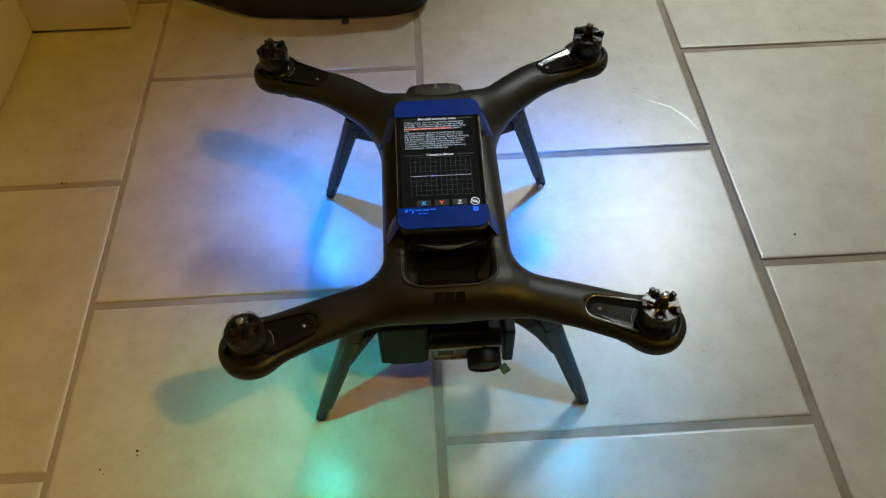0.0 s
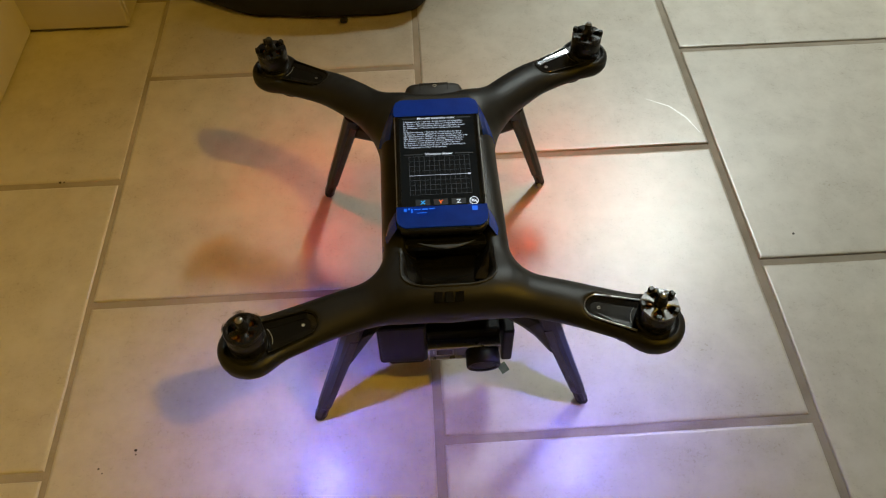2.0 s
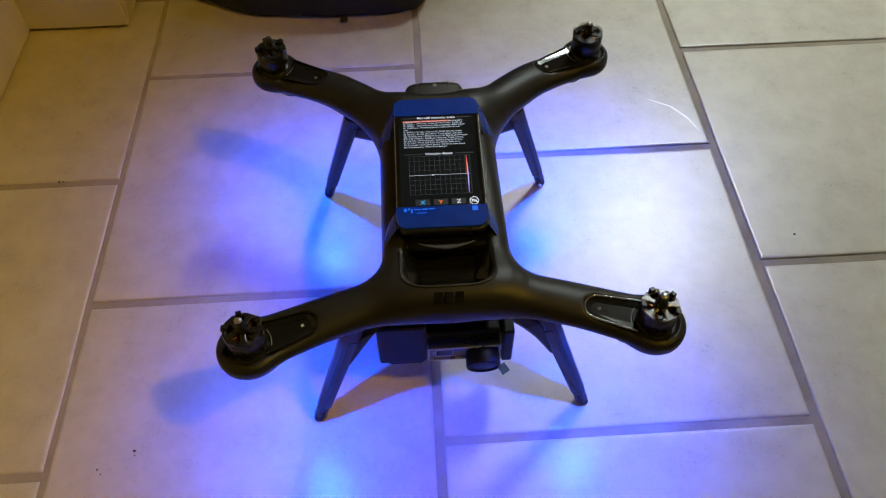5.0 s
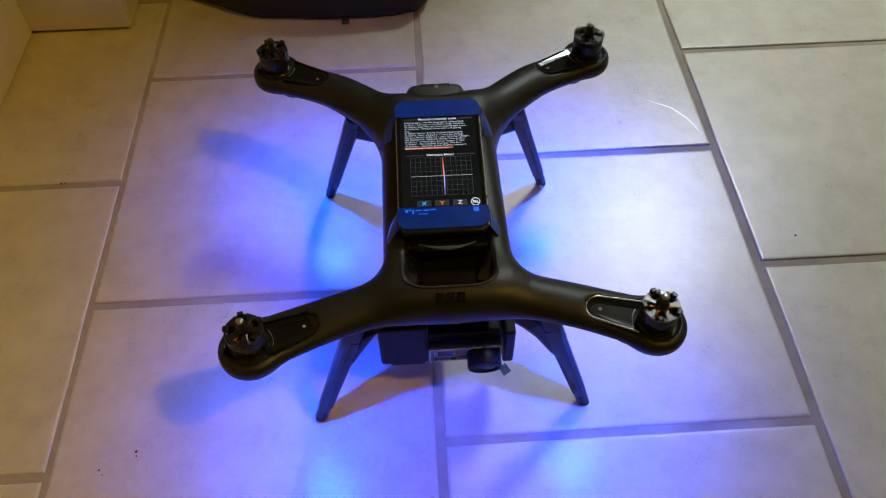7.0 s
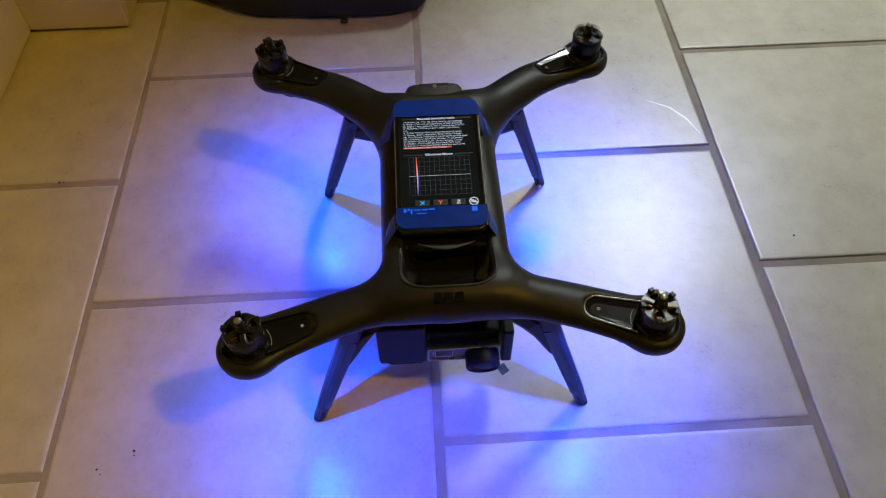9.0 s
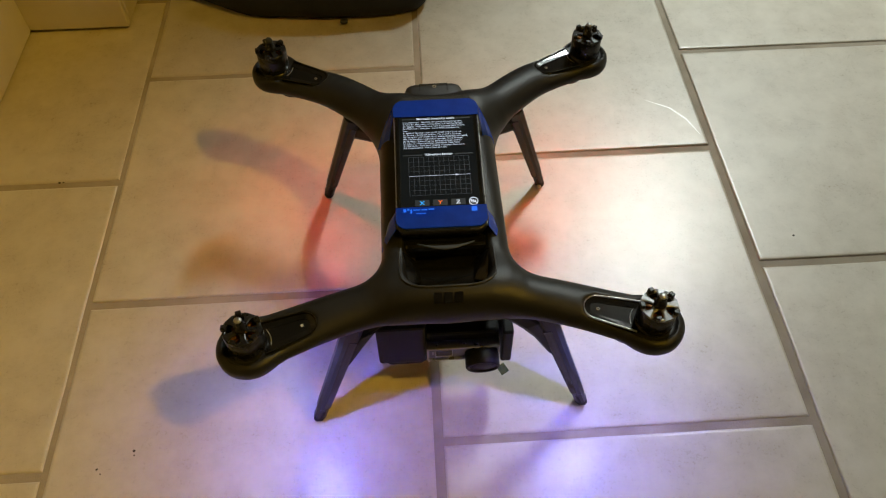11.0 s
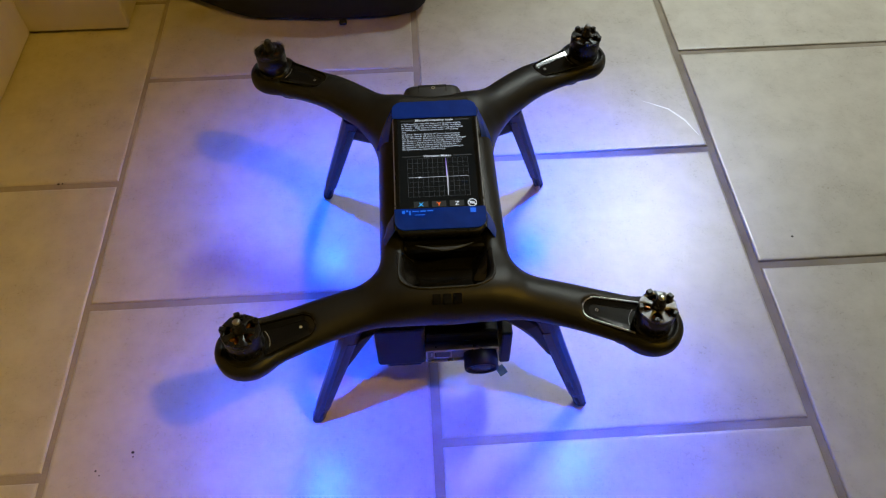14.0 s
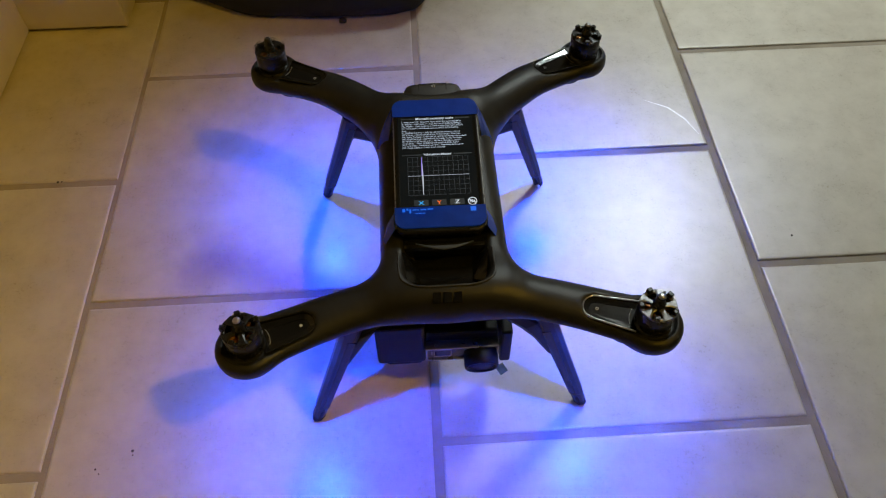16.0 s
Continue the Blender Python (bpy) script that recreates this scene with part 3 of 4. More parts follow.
def build_motor(drone, sx, sy):
    """Fixed coils and the turning bell. Returns the bell."""
    base = Matrix.Translation((SPAN[0] * sx, SPAN[1] * sy, REAR_UP if sy > 0 else 0.0))
    silver = (sx, sy) != (-1, 1)
    stator = part("motor_base", lathe(bmesh.new(), [(0.0150, 0.1600), (0.0150, 0.1665), (0.0120, 0.1665), (0.0120, 0.1700), (0.005, 0.1700)], 36), M["anodised"], drone, "", True, base)
    coil = box_mesh((0.0048, -0.0013, 0.1705), (0.0112, 0.0013, 0.1838), 0.0008, 1)
    first = part("winding", coil, M["copper"], stator, "copper wire winding")
    for i in range(1, 12):
        ob = new("winding", first.data)
        ob.parent, ob["label"] = stator, "copper wire winding"
        ob.matrix_basis = Matrix.Rotation(2 * math.pi * i / 12, 4, "Z")
    # bell: wall, rim, five spokes and hub; its origin lies on its axle
    bell = part("rotor_bell", lathe(bmesh.new(), [(0.0147, -0.0200), (0.0150, -0.0195), (0.0150, -0.0012), (0.0142, 0.0), (0.0124, 0.0), (0.0124, -0.0195)], 48, None, True),
                M["anodised"], drone, "black motor bell with five spokes", True, base @ Matrix.Translation((0, 0, BELL)))
    top_metal = M["worn_metal"] if (sx, sy) == (1, -1) else M["anodised"]
    b = bmesh.new()
    for i in range(5):
        a = 2 * math.pi * i / 5
        turn = Matrix.Rotation(a, 4, "Z")
        strut(b, [(turn @ Vector((r, 0, z)), turn @ Vector((0, w, 0)), Vector((0, 0, 0.0009))) for r, w, z in ((0.003, 0.0026, 0.0006), (0.0085, 0.0021, 0.0005), (0.0125, 0.0036, 0.0003), (0.0146, 0.0048, 0.0002))])
    part("spokes", b, top_metal, bell, "milled spokes")
    part("bell_rim", lathe(bmesh.new(), [(0.0118, -0.0006), (0.0118, 0.0006), (0.0149, 0.0006), (0.0152, -0.0008)], 48, None, True), top_metal, bell, "", True)
    b = bmesh.new()
    for i in range(5):
        a = 2 * math.pi * (i + 0.5) / 5
        box(b, (0.0118, -0.0023, -0.0004), (0.0157, 0.0023, 0.0042), 0.0006, 1, Matrix.Rotation(a, 4, "Z"))
    part("rim_teeth", b, M["anodised"], bell)
    part("shaft", lathe(bmesh.new(), [(0.0052, 0.0), (0.0052, 0.0045), (0.0036, 0.0056), (0.0036, 0.0122), (0.0030, 0.0132), (0.001, 0.0132)], 24), M["anodised"], bell, "threaded propeller shaft", True)
    part("shaft_tip", lathe(bmesh.new(), [(0.0030, 0.0125), (0.0030, 0.0138), (0.0021, 0.0148), (0.0004, 0.0148)], 20), M["metal"] if silver else M["rubber"], bell, "", True)
    return bell


LED_TURN = {"red": 0, "blue": 60, "cyan": 120, "green": 180, "off": 240, "steady": 300}
APERTURE = 0.0089


def build_arm_lamp(drone, sx, sy):
    """The lamp under an arm: an added wheel of coloured lights, standing in for colour-changing LEDs, that turns over
    the opening of a fixed cover. Returns the wheel.
    """
    face = math.degrees(math.atan2(-0.62, -0.78 * sx))
    base = pose(LAMPS[sy][0] * sx, LAMPS[sy][1], 0.1505 if sy < 0 else 0.1560, 0, 0, face)
    wheel = part("light_wheel", lathe(bmesh.new(), [(0.0136, 0.0), (0.0136, 0.003), (0.001, 0.003), (0.001, 0.0)], 36, None, True), M["rubber"], drone, "added dark wheel of coloured lights, standing in for colour-changing LEDs", False, base)
    size = 0.0024 if sy < 0 else 0.0028
    for key, deg in LED_TURN.items():
        if key == "off":
            continue
        mat = M["led_" + {"steady": "lilac" if sy < 0 else "pale_red", "cyan": "cyan_rear" if sy > 0 else "cyan_side" if sx > 0 else "cyan_front"}.get(key, key)]
        a = -math.radians(deg)
        part("light", lathe(bmesh.new(), [(size, 0.0), (size, -0.0004), (0.0006, -0.0006)], 16, Matrix.Translation((APERTURE * math.cos(a), APERTURE * math.sin(a), 0))), mat, wheel)
        fin = Matrix.Rotation(a + math.radians(30), 4, "Z")
        part("divider", box_mesh((0.003, -0.0004, -0.0016), (0.0134, 0.0004, 0.0), 0, 1, fin), M["rubber"], wheel)
    # added cover with one round opening, hiding the wheel's other lights
    b = bmesh.new()
    n = 40
    rim, hole = [], []
    for i in range(n):
        a = 2 * math.pi * i / n
        rim.append((0.0144 * math.cos(a), 0.0144 * math.sin(a)))
        hole.append((APERTURE + 0.0040 * math.cos(a), 0.0040 * math.sin(a)))
    up = [[b.verts.new((*p, z)) for p in ps] for ps, z in ((rim, -0.0018), (hole, -0.0018), (hole, -0.0028), (rim, -0.0028))]
    for r, s in zip(up, up[1:] + up[:1]):
        for i in range(n):
            b.faces.new((r[i], r[(i + 1) % n], s[(i + 1) % n], s[i]))
    lathe(b, [(0.0138, -0.0028), (0.0144, -0.0028), (0.0144, 0.0030), (0.0138, 0.0030)], 40, None, True)
    part("light_cover", b, M["plastic"], drone, "", False, base)
    return wheel


def build_leg(drone, sx, sy):
    b = bmesh.new()
    top, knee, foot = (Vector((0.081 * sx, 0.136 * sy, 0.142)), Vector((0.0955 * sx, 0.141 * sy, 0.098)), Vector((0.1275 * sx, 0.1515 * sy, 0.004)))
    if sy > 0:
        top, knee, foot = (Vector((0.0840 * sx, 0.1120 * sy, 0.144)), Vector((0.0962 * sx, 0.1185 * sy, 0.104)), Vector((0.1265 * sx, 0.1345 * sy, 0.004)))
    u, v = Vector((0.97 * sx, 0.1 * sy, 0.25)), Vector((0, sy, 0.1))
    k = 1.0 if sy < 0 else 0.92
    near = -v * sy                    # towards the nose
    shin = foot - knee
    strut(b, [(top, u * 0.0090 * k, v * 0.0075), (knee, u * 0.0080 * k, v * 0.0070), (knee + 0.80 * shin, u * 0.0066 * k, v * 0.0064),
              (knee + 0.81 * shin, u * 0.0058 * k, v * 0.0060), (foot, u * 0.0054 * k, v * 0.0060), (foot + Vector((0.001 * sx, 0, -0.0035)), u * 0.0036 * k, v * 0.0045)])
    leg = part("leg", b, M["leg"], drone, "dark grey folding leg standing on the floor")
    # black channel along the inner half of the leg
    b = bmesh.new()
    strut(b, [(knee.lerp(foot, w) - u * 0.0028 * k + near * (0.0069 - 0.0008 * w), u * (0.0034 - 0.0010 * w) * k, near * 0.0006) for w in (-0.30, 0.0, 0.4, 0.77)])
    part("channel", b, M["gloss"], leg, "glossy black channel along the leg")
    # web between the leg and the arm
    b = bmesh.new()
    if sy < 0:
        strut(b, [(Vector((top.x - 0.026 * sx, top.y - 0.004 * sy, 0.142)), Vector((0.007, 0, 0.006)), v * 0.0060), (top.lerp(knee, 0.18) - Vector((0.014 * sx, 0, 0.002)), Vector((0.008, 0, 0.005)), v * 0.0056),
                  (top.lerp(knee, 0.55) - Vector((0.009 * sx, 0, 0.003)), Vector((0.0065, 0, 0.002)), v * 0.0050), (knee - Vector((0.003 * sx, 0, 0.010)), Vector((0.004, 0, 0.001)), v * 0.0040)])
    else:
        strut(b, [(Vector((top.x - 0.038 * sx, top.y - 0.020, 0.127)), Vector((0.001 * sx, 0.004, 0)), Vector((0, 0, 0.0050))), (Vector((top.x - 0.020 * sx, top.y - 0.009, 0.125)), Vector((0.001 * sx, 0.0045, 0)), Vector((0, 0, 0.0070))),
                  (top.lerp(knee, 0.50) - Vector((0.005 * sx, 0, 0)), Vector((0.001 * sx, 0.005, 0)), Vector((0, 0, 0.0105))), (top.lerp(knee, 0.70), Vector((0.001 * sx, 0.005, 0)), Vector((0, 0, 0.0105)))])
    part("brace", b, M["shell"], leg)
    # foot: a grey cap with a dark notch
    b = bmesh.new()
    a = knee.lerp(foot, 0.845)
    strut(b, [(a + near * 0.0061 - u * 0.0012 * k, u * 0.0012, near * 0.0005), (foot + near * 0.0060 - u * 0.0002 * k, u * 0.0009, near * 0.0005)])
    part("foot_notch", b, M["rubber"], leg)
    b = bmesh.new()
    strut(b, [(foot + shin.normalized() * -0.004, u * 0.0059 * k, v * 0.0064), (foot + Vector((0.0006 * sx, 0, -0.0016)), u * 0.0052 * k, v * 0.0058), (foot + Vector((0.001 * sx, 0, -0.0039)), u * 0.0036 * k, v * 0.0045)])
    part("foot_pad", b, M["rubber"], leg)
    if sy > 0 and sx > 0:
        b = bmesh.new()
        bmesh.ops.create_icosphere(b, subdivisions=2, radius=0.0028)
        part("foot_bead", b, M["trim"], leg, "small white bead on the foot", True, Matrix.Translation(foot + Vector((-0.002, -0.0075, 0.0005))))


def build_gimbal(drone):
    """Stabilised mount with a small action camera under the nose."""
    b = bmesh.new()
    box(b, (-0.045, -0.100, 0.108), (0.045, -0.040, 0.128), 0.004)
    mount = part("gimbal", b, M["gimbal"], drone, "black camera gimbal under the nose")
    b = bmesh.new()
    box(b, (-0.066, -0.124, 0.047), (-0.0207, -0.084, 0.110), 0.003)
    box(b, (-0.058, -0.122, 0.040), (-0.024, -0.090, 0.050), 0.003)
    part("gimbal_motor", b, M["gimbal"], mount)
    b = bmesh.new()
    box(b, (0.0485, -0.128, 0.047), (0.0585, -0.088, 0.100), 0.002)
    part("gimbal_arm", b, M["gimbal"], mount)
    part("gimbal_plate", box_mesh((0.0468, -0.1, 0.06), (0.0482, -0.082, 0.104), 0.0005), M["metal"], mount)
    b = bmesh.new()
    box(b, (-0.0205, -0.122, 0.058), (0.046, -0.090, 0.096), 0.003)
    cam_body = part("action_camera", b, M["gimbal"], drone, "small grey action camera in the gimbal")
    fy = -0.131                      # front of the camera
    b = bmesh.new()
    for lo, hi in (((-0.0205, 0.0805), (0.0462, 0.0826)), ((-0.0205, 0.061), (-0.0188, 0.0826)), ((0.0445, 0.061), (0.0462, 0.0826)), ((-0.0205, 0.061), (0.0462, 0.0624))):
        box(b, (lo[0], fy, lo[1]), (hi[0], fy + 0.010, hi[1]), 0.0005)
    part("front_frame", b, M["metal"], cam_body, "thin bright metal frame")
    part("front_plate", box_mesh((-0.019, fy + 0.003, 0.0622), (0.0447, fy + 0.0095, 0.0807), 0.0004), M["camgrey"], cam_body, "grey front plate")
    part("status_window", box_mesh((-0.0135, fy + 0.0022, 0.0655), (0.003, fy + 0.0032, 0.0770), 0.0003), M["gloss"], cam_body)
    b = bmesh.new()
    for lo, hi in (((-0.0135, 0.0765), (0.003, 0.0773)), ((-0.0135, 0.0652), (0.003, 0.0660)), ((-0.0135, 0.0652), (-0.0127, 0.0773)), ((0.0022, 0.0652), (0.003, 0.0773)), ((-0.0160, 0.069), (-0.0145, 0.075))):
        box(b, (lo[0], fy + 0.0018, lo[1]), (hi[0], fy + 0.0023, hi[1]))
    part("window_frame", b, M["paleprint"], cam_body)
    turn = Matrix.Translation((0.030, fy + 0.004, 0.0665)) @ Matrix.Rotation(math.radians(101), 4, "X")
    part("lens_barrel", lathe(bmesh.new(), [(0.0158, 0.0), (0.0158, 0.014), (0.0150, 0.0155), (0.0134, 0.0155), (0.0126, 0.013)], 40, turn), M["gimbal"], cam_body, "black round lens barrel", True)
    part("lens", lathe(bmesh.new(), [(0.0128, 0.0138), (0.0080, 0.0144), (0.0030, 0.0147), (0.0002, 0.0147)], 32, turn), M["lens"], cam_body, "dark lens glass", True)
    part("cable_tag", box_mesh((-0.004, -0.0006, -0.005), (0.004, 0.0006, 0.005), 0.0003, 1, pose(0.0490, -0.140, 0.055, -42, -20, 25)), M["tag"], cam_body, "small green tag")


def build_drone():
    drone = empty("quadcopter", DRONE)
    tagged(drone, "black quadcopter without propellers standing on floor tiles", "drone")
    build_shell(drone)
    bells, wheels = [], []
    for sx, sy in CORNERS:
        build_tray(drone, sx, sy)
        bells.append(build_motor(drone, sx, sy))
        wheels.append(build_arm_lamp(drone, sx, sy))
        build_leg(drone, sx, sy)
    build_gimbal(drone)
    return drone, bells, wheels


# ---- telephone on the quadcopter ----
PHONE = DRONE @ pose(-0.0014, -0.0078, 0.1975, 8.6, 0, -0.55)
PW, PL, PT = 0.0765, 0.141, 0.0085      # width, length, thickness; its top face lies at z = 0
LINES = ["I. Instrumental - Not felt. Recorded by seismographs.", "II. Weak - Felt only on top floors of high buildings.",
         "III. Slight - Felt indoors, like a passing light truck.", "IV. Moderate - Windows, doors rattle. Like passing", "truck.",
         "V. Rather Strong - Felt by all. Small objects upset.", "VI. Strong - Books off shelves. Trees shake. Damage.",
         "VII. Very Strong - Difficult to stand. Buildings damaged.", "VIII. Destructive - Significant damage. Trees broken.",
         "IX. Violent - General panic. Serious damage. Cracks.", "X. Intense - Most buildings destroyed. Rails bent.",
         "XI. Extreme - Rails bent greatly. Pipelines destroyed.", "XII. Catastrophic - Near total damage."]
ROW_TOP, ROW_STEP = 0.0452, 0.00237
GRAPH = (-0.0264, 0.0272, -0.0335, 0.0065)     # left, right, bottom, top
LEVEL = -0.0135                                # height of the trace's base line


def writing(name, body, size, x, y, material, parent, align="CENTER", fit=0.0, wide=1.0, z=0.00022):
    me = text_mesh(body, size, align, 0.018 if align == "CENTER" else 0.004)
    ob = mesh_object(name, me, material, parent)
    xs = [v.co.x for v in me.vertices]
    s = fit / (max(xs) - min(xs)) if fit else wide
    me.transform(Matrix.Diagonal((s, 1, 1, 1)))
    ob.matrix_basis = pose(x, y, z)
    return ob


def slab(bm, outline, z0, z1):
    low, top = [bm.verts.new((x, y, z0)) for x, y in outline], [bm.verts.new((x, y, z1)) for x, y in outline]
    bm.faces.new(top)
    bm.faces.new(low[::-1])
    n = len(outline)
    for i in range(n):
        bm.faces.new((low[i], low[(i + 1) % n], top[(i + 1) % n], top[i]))
    bmesh.ops.recalc_face_normals(bm, faces=bm.faces)
    return bm


def rounded(w, l, r, n=6):
    pts = []
    for sx, sy, a0 in ((1, 1, 0), (-1, 1, 90), (-1, -1, 180), (1, -1, 270)):
        for i in range(n + 1):
            a = math.radians(a0 + 90 * i / n)
            pts.append((sx * (w / 2 - r) + r * math.cos(a), sy * (l / 2 - r) + r * math.sin(a)))
    return pts


def build_phone():
    phone = empty("telephone", PHONE)
    tagged(phone, "black telephone with lit screen, taped on top of the quadcopter", "phone")
    b = bmesh.new()
    rings = []
    for inset, z in ((0.0030, -PT), (0.0008, -PT + 0.0010), (0.0, -PT + 0.0030), (0.0, -0.0022), (0.0008, -0.0008), (0.0022, -0.0004)):
        rings.append([b.verts.new((x, y, z)) for x, y in rounded(PW - 2 * inset, PL - 2 * inset, 0.009 - inset)])
    for r0, r1 in zip(rings, rings[1:]):
        for i in range(len(r0)):
            b.faces.new((r0[i], r0[(i + 1) % len(r0)], r1[(i + 1) % len(r0)], r1[i]))
    b.faces.new(rings[0][::-1])
    b.faces.new(rings[-1])
    part("case", b, M["anodised"], phone, "rounded black case", True)
    part("screen", slab(bmesh.new(), rounded(PW - 0.0044, PL - 0.006, 0.007), -0.001, 0.0), M["screen"], phone, "lit dark display")
    e = 0.0042
    for lo, hi in (((-PW / 2 + 0.0012, -PL / 2 + 0.012), (-PW / 2 + e, PL / 2 - 0.012)), ((PW / 2 - e, -PL / 2 + 0.012), (PW / 2 - 0.0012, PL / 2 - 0.012))):
        part("bezel", box_mesh((*lo, -0.0006), (*hi, 0.0007), 0.0003, 1), M["gloss"], phone, "glossy black edge of the display")
    for s in (-1, 1):
        b = bmesh.new()
        box(b, (s * PW / 2 - 0.0006, -PL / 2 + 0.006, -0.0042), (s * PW / 2 + 0.0006, PL / 2 - 0.006, -0.0014), 0.0004, 1)
        part("metal_edge", b, M["metal"], phone, "bright metal edge strip")
    part("volume_key", box_mesh((PW / 2, 0.008, -0.006), (PW / 2 + 0.0011, 0.022, -0.004), 0.0004, 1), M["metal"], phone)
    # writing on the display
    writing("title", "Mercalli intensity scale", 0.0034, -0.0005, 0.0488, M["ink_white"], phone, fit=0.0345)
    writing("meter_title", "Vibration Meter", 0.0033, 0.0005, 0.0089, M["ink_white"], phone, fit=0.0250)
    for i, line in enumerate(LINES):
        if line == "truck.":
            writing("scale_line", line, 0.00215, -0.0305, ROW_TOP - ROW_STEP * i, M["ink_text"], phone, "LEFT", 0.0042)
        else:
            writing("scale_line", line, 0.00215, -0.0305, ROW_TOP - ROW_STEP * i, M["ink_text"], phone, "LEFT", 0.00102 * len(line))
    for x0, x1, y in ((-0.031, -0.0185, 0.0488), (0.0185, 0.031, 0.0488), (-0.031, -0.0140, 0.0089), (0.0150, 0.031, 0.0089)):
        part("title_bar", box_mesh((x0, y - 0.0006, 0.0001), (x1, y + 0.0006, 0.00016)), M["ink_panel"], phone)
    # graph grid, buttons
    g0, g1, g2, g3 = GRAPH
    b = bmesh.new()
    for i in range(13):
        x = g0 + (g1 - g0) * i / 12
        box(b, (x - 0.00011, g2, 0.0001), (x + 0.00011, g3, 0.00015))
    for i in range(9):
        y = g2 + (g3 - g2) * i / 8
        box(b, (g0, y - 0.00011, 0.00016), (g1, y + 0.00011, 0.0002))
    part("graph_grid", b, M["ink_grid"], phone)
    part("trace_base_line", box_mesh((g0, LEVEL - 0.00018, 0.00022), (g1, LEVEL + 0.00018, 0.00026)), M["ink_line"], phone)
    for x, ch, ink in ((-0.0160, "X", "ink_blue"), (-0.0005, "Y", "ink_orange"), (0.0150, "Z", "ink_white")):
        key = part("axis_button", box_mesh((x - 0.0062, -0.0442, 0.0001), (x + 0.0062, -0.0383, 0.00014)), M["ink_panel"], phone)
        writing("letter", ch, 0.0052, x, -0.0416, M[ink], key, wide=1.15)
    icon = part("mute_icon", lathe(bmesh.new(), [(0.0033, 0.0001), (0.0033, 0.0002), (0.0040, 0.0002), (0.0040, 0.0001)], 30, pose(0.0282, -0.0414, 0), True), M["ink_white"], phone, "round white icon")
    b = bmesh.new()
    box(b, (-0.0034, -0.0004, 0.0001), (0.0034, 0.0004, 0.0002), 0, 1, pose(0.0282, -0.0414, 0, 0, 0, -32))
    for x, h in ((-0.0017, 0.0010), (-0.0002, 0.0014), (0.0014, 0.0011)):
        box(b, (0.0282 + x - 0.0005, -0.0414 - h, 0.0001), (0.0282 + x + 0.0005, -0.0414 + h, 0.0002))
    part("icon_strokes", b, M["ink_white"], icon)
    # moving marks
    bar = part("highlight_bar", box_mesh((0, -0.00085, 0.00004), (0.0430, 0.00085, 0.00008)), M["ink_highlight"], phone, "orange highlight over one line")
    moving = {"bar": bar, "blip": [], "spike": []}
    for i in range(3):
        b = bmesh.new()
        lathe(b, [(0.0009, 0.0), (0.0009, 0.0001)], 10)
        lathe(b, [(0.0007, 0.0), (0.0007, 0.0001)], 6, pose(0.0012, -0.0001, 0))
        moving["blip"].append(part("trace_blip", b, M["ink_line"] if i else M["ink_violet"], phone, "small bump of the trace"))
    for i in range(2):
        spike = empty("trace_spike", None, phone)
        for pts, key in ((((-0.0008, 0.0005), (0.0007, 0.0005), (-0.0002, 0.0195), (-0.0006, 0.0195)), "ink_red" if not i else "ink_violet"),
                         (((-0.0003, -0.0195), (0.0002, -0.0195), (0.0009, -0.002), (0.0004, 0.004), (-0.0004, 0.004)), "ink_violet" if not i else "ink_line")):
            b = bmesh.new()
            low = [b.verts.new((x, y, 0.0)) for x, y in pts]
            top = [b.verts.new((x, y, 0.00006)) for x, y in pts]
            b.faces.new(top)
            for k in range(len(pts)):
                b.faces.new((low[k], low[(k + 1) % len(pts)], top[(k + 1) % len(pts)], top[k]))
            bmesh.ops.recalc_face_normals(b, faces=b.faces)
            part("spike_half", b, M[key], spike)
        part("spike_core", box_mesh((-0.0002, -0.012, 0.00007), (0.0003, 0.012, 0.0001)), M["ink_line"], spike)
        moving["spike"].append(spike)
    # glowing patches laid on the tape, imitating screen keys that shine through it
    for x0, x1, y0, y1 in ((-0.0325, -0.0300, -0.0505, -0.0475), (-0.0290, -0.0272, -0.0490, -0.0472), (-0.0265, -0.0250, -0.0520, -0.0480), (-0.0238, -0.0180, -0.0492, -0.0482), (-0.0170, -0.0120, -0.0494, -0.0480),
                           (-0.0110, -0.0060, -0.0490, -0.0478), (-0.0215, -0.0130, -0.0526, -0.0519), (0.0258, 0.0306, -0.0518, -0.0474)):
        part("soft_key", box_mesh((x0, y0, 0.00128), (x1, y1, 0.00134)), M["ink_key_glow"], phone, "glowing patch laid on the tape, imitating a screen key shining through")
    return moving


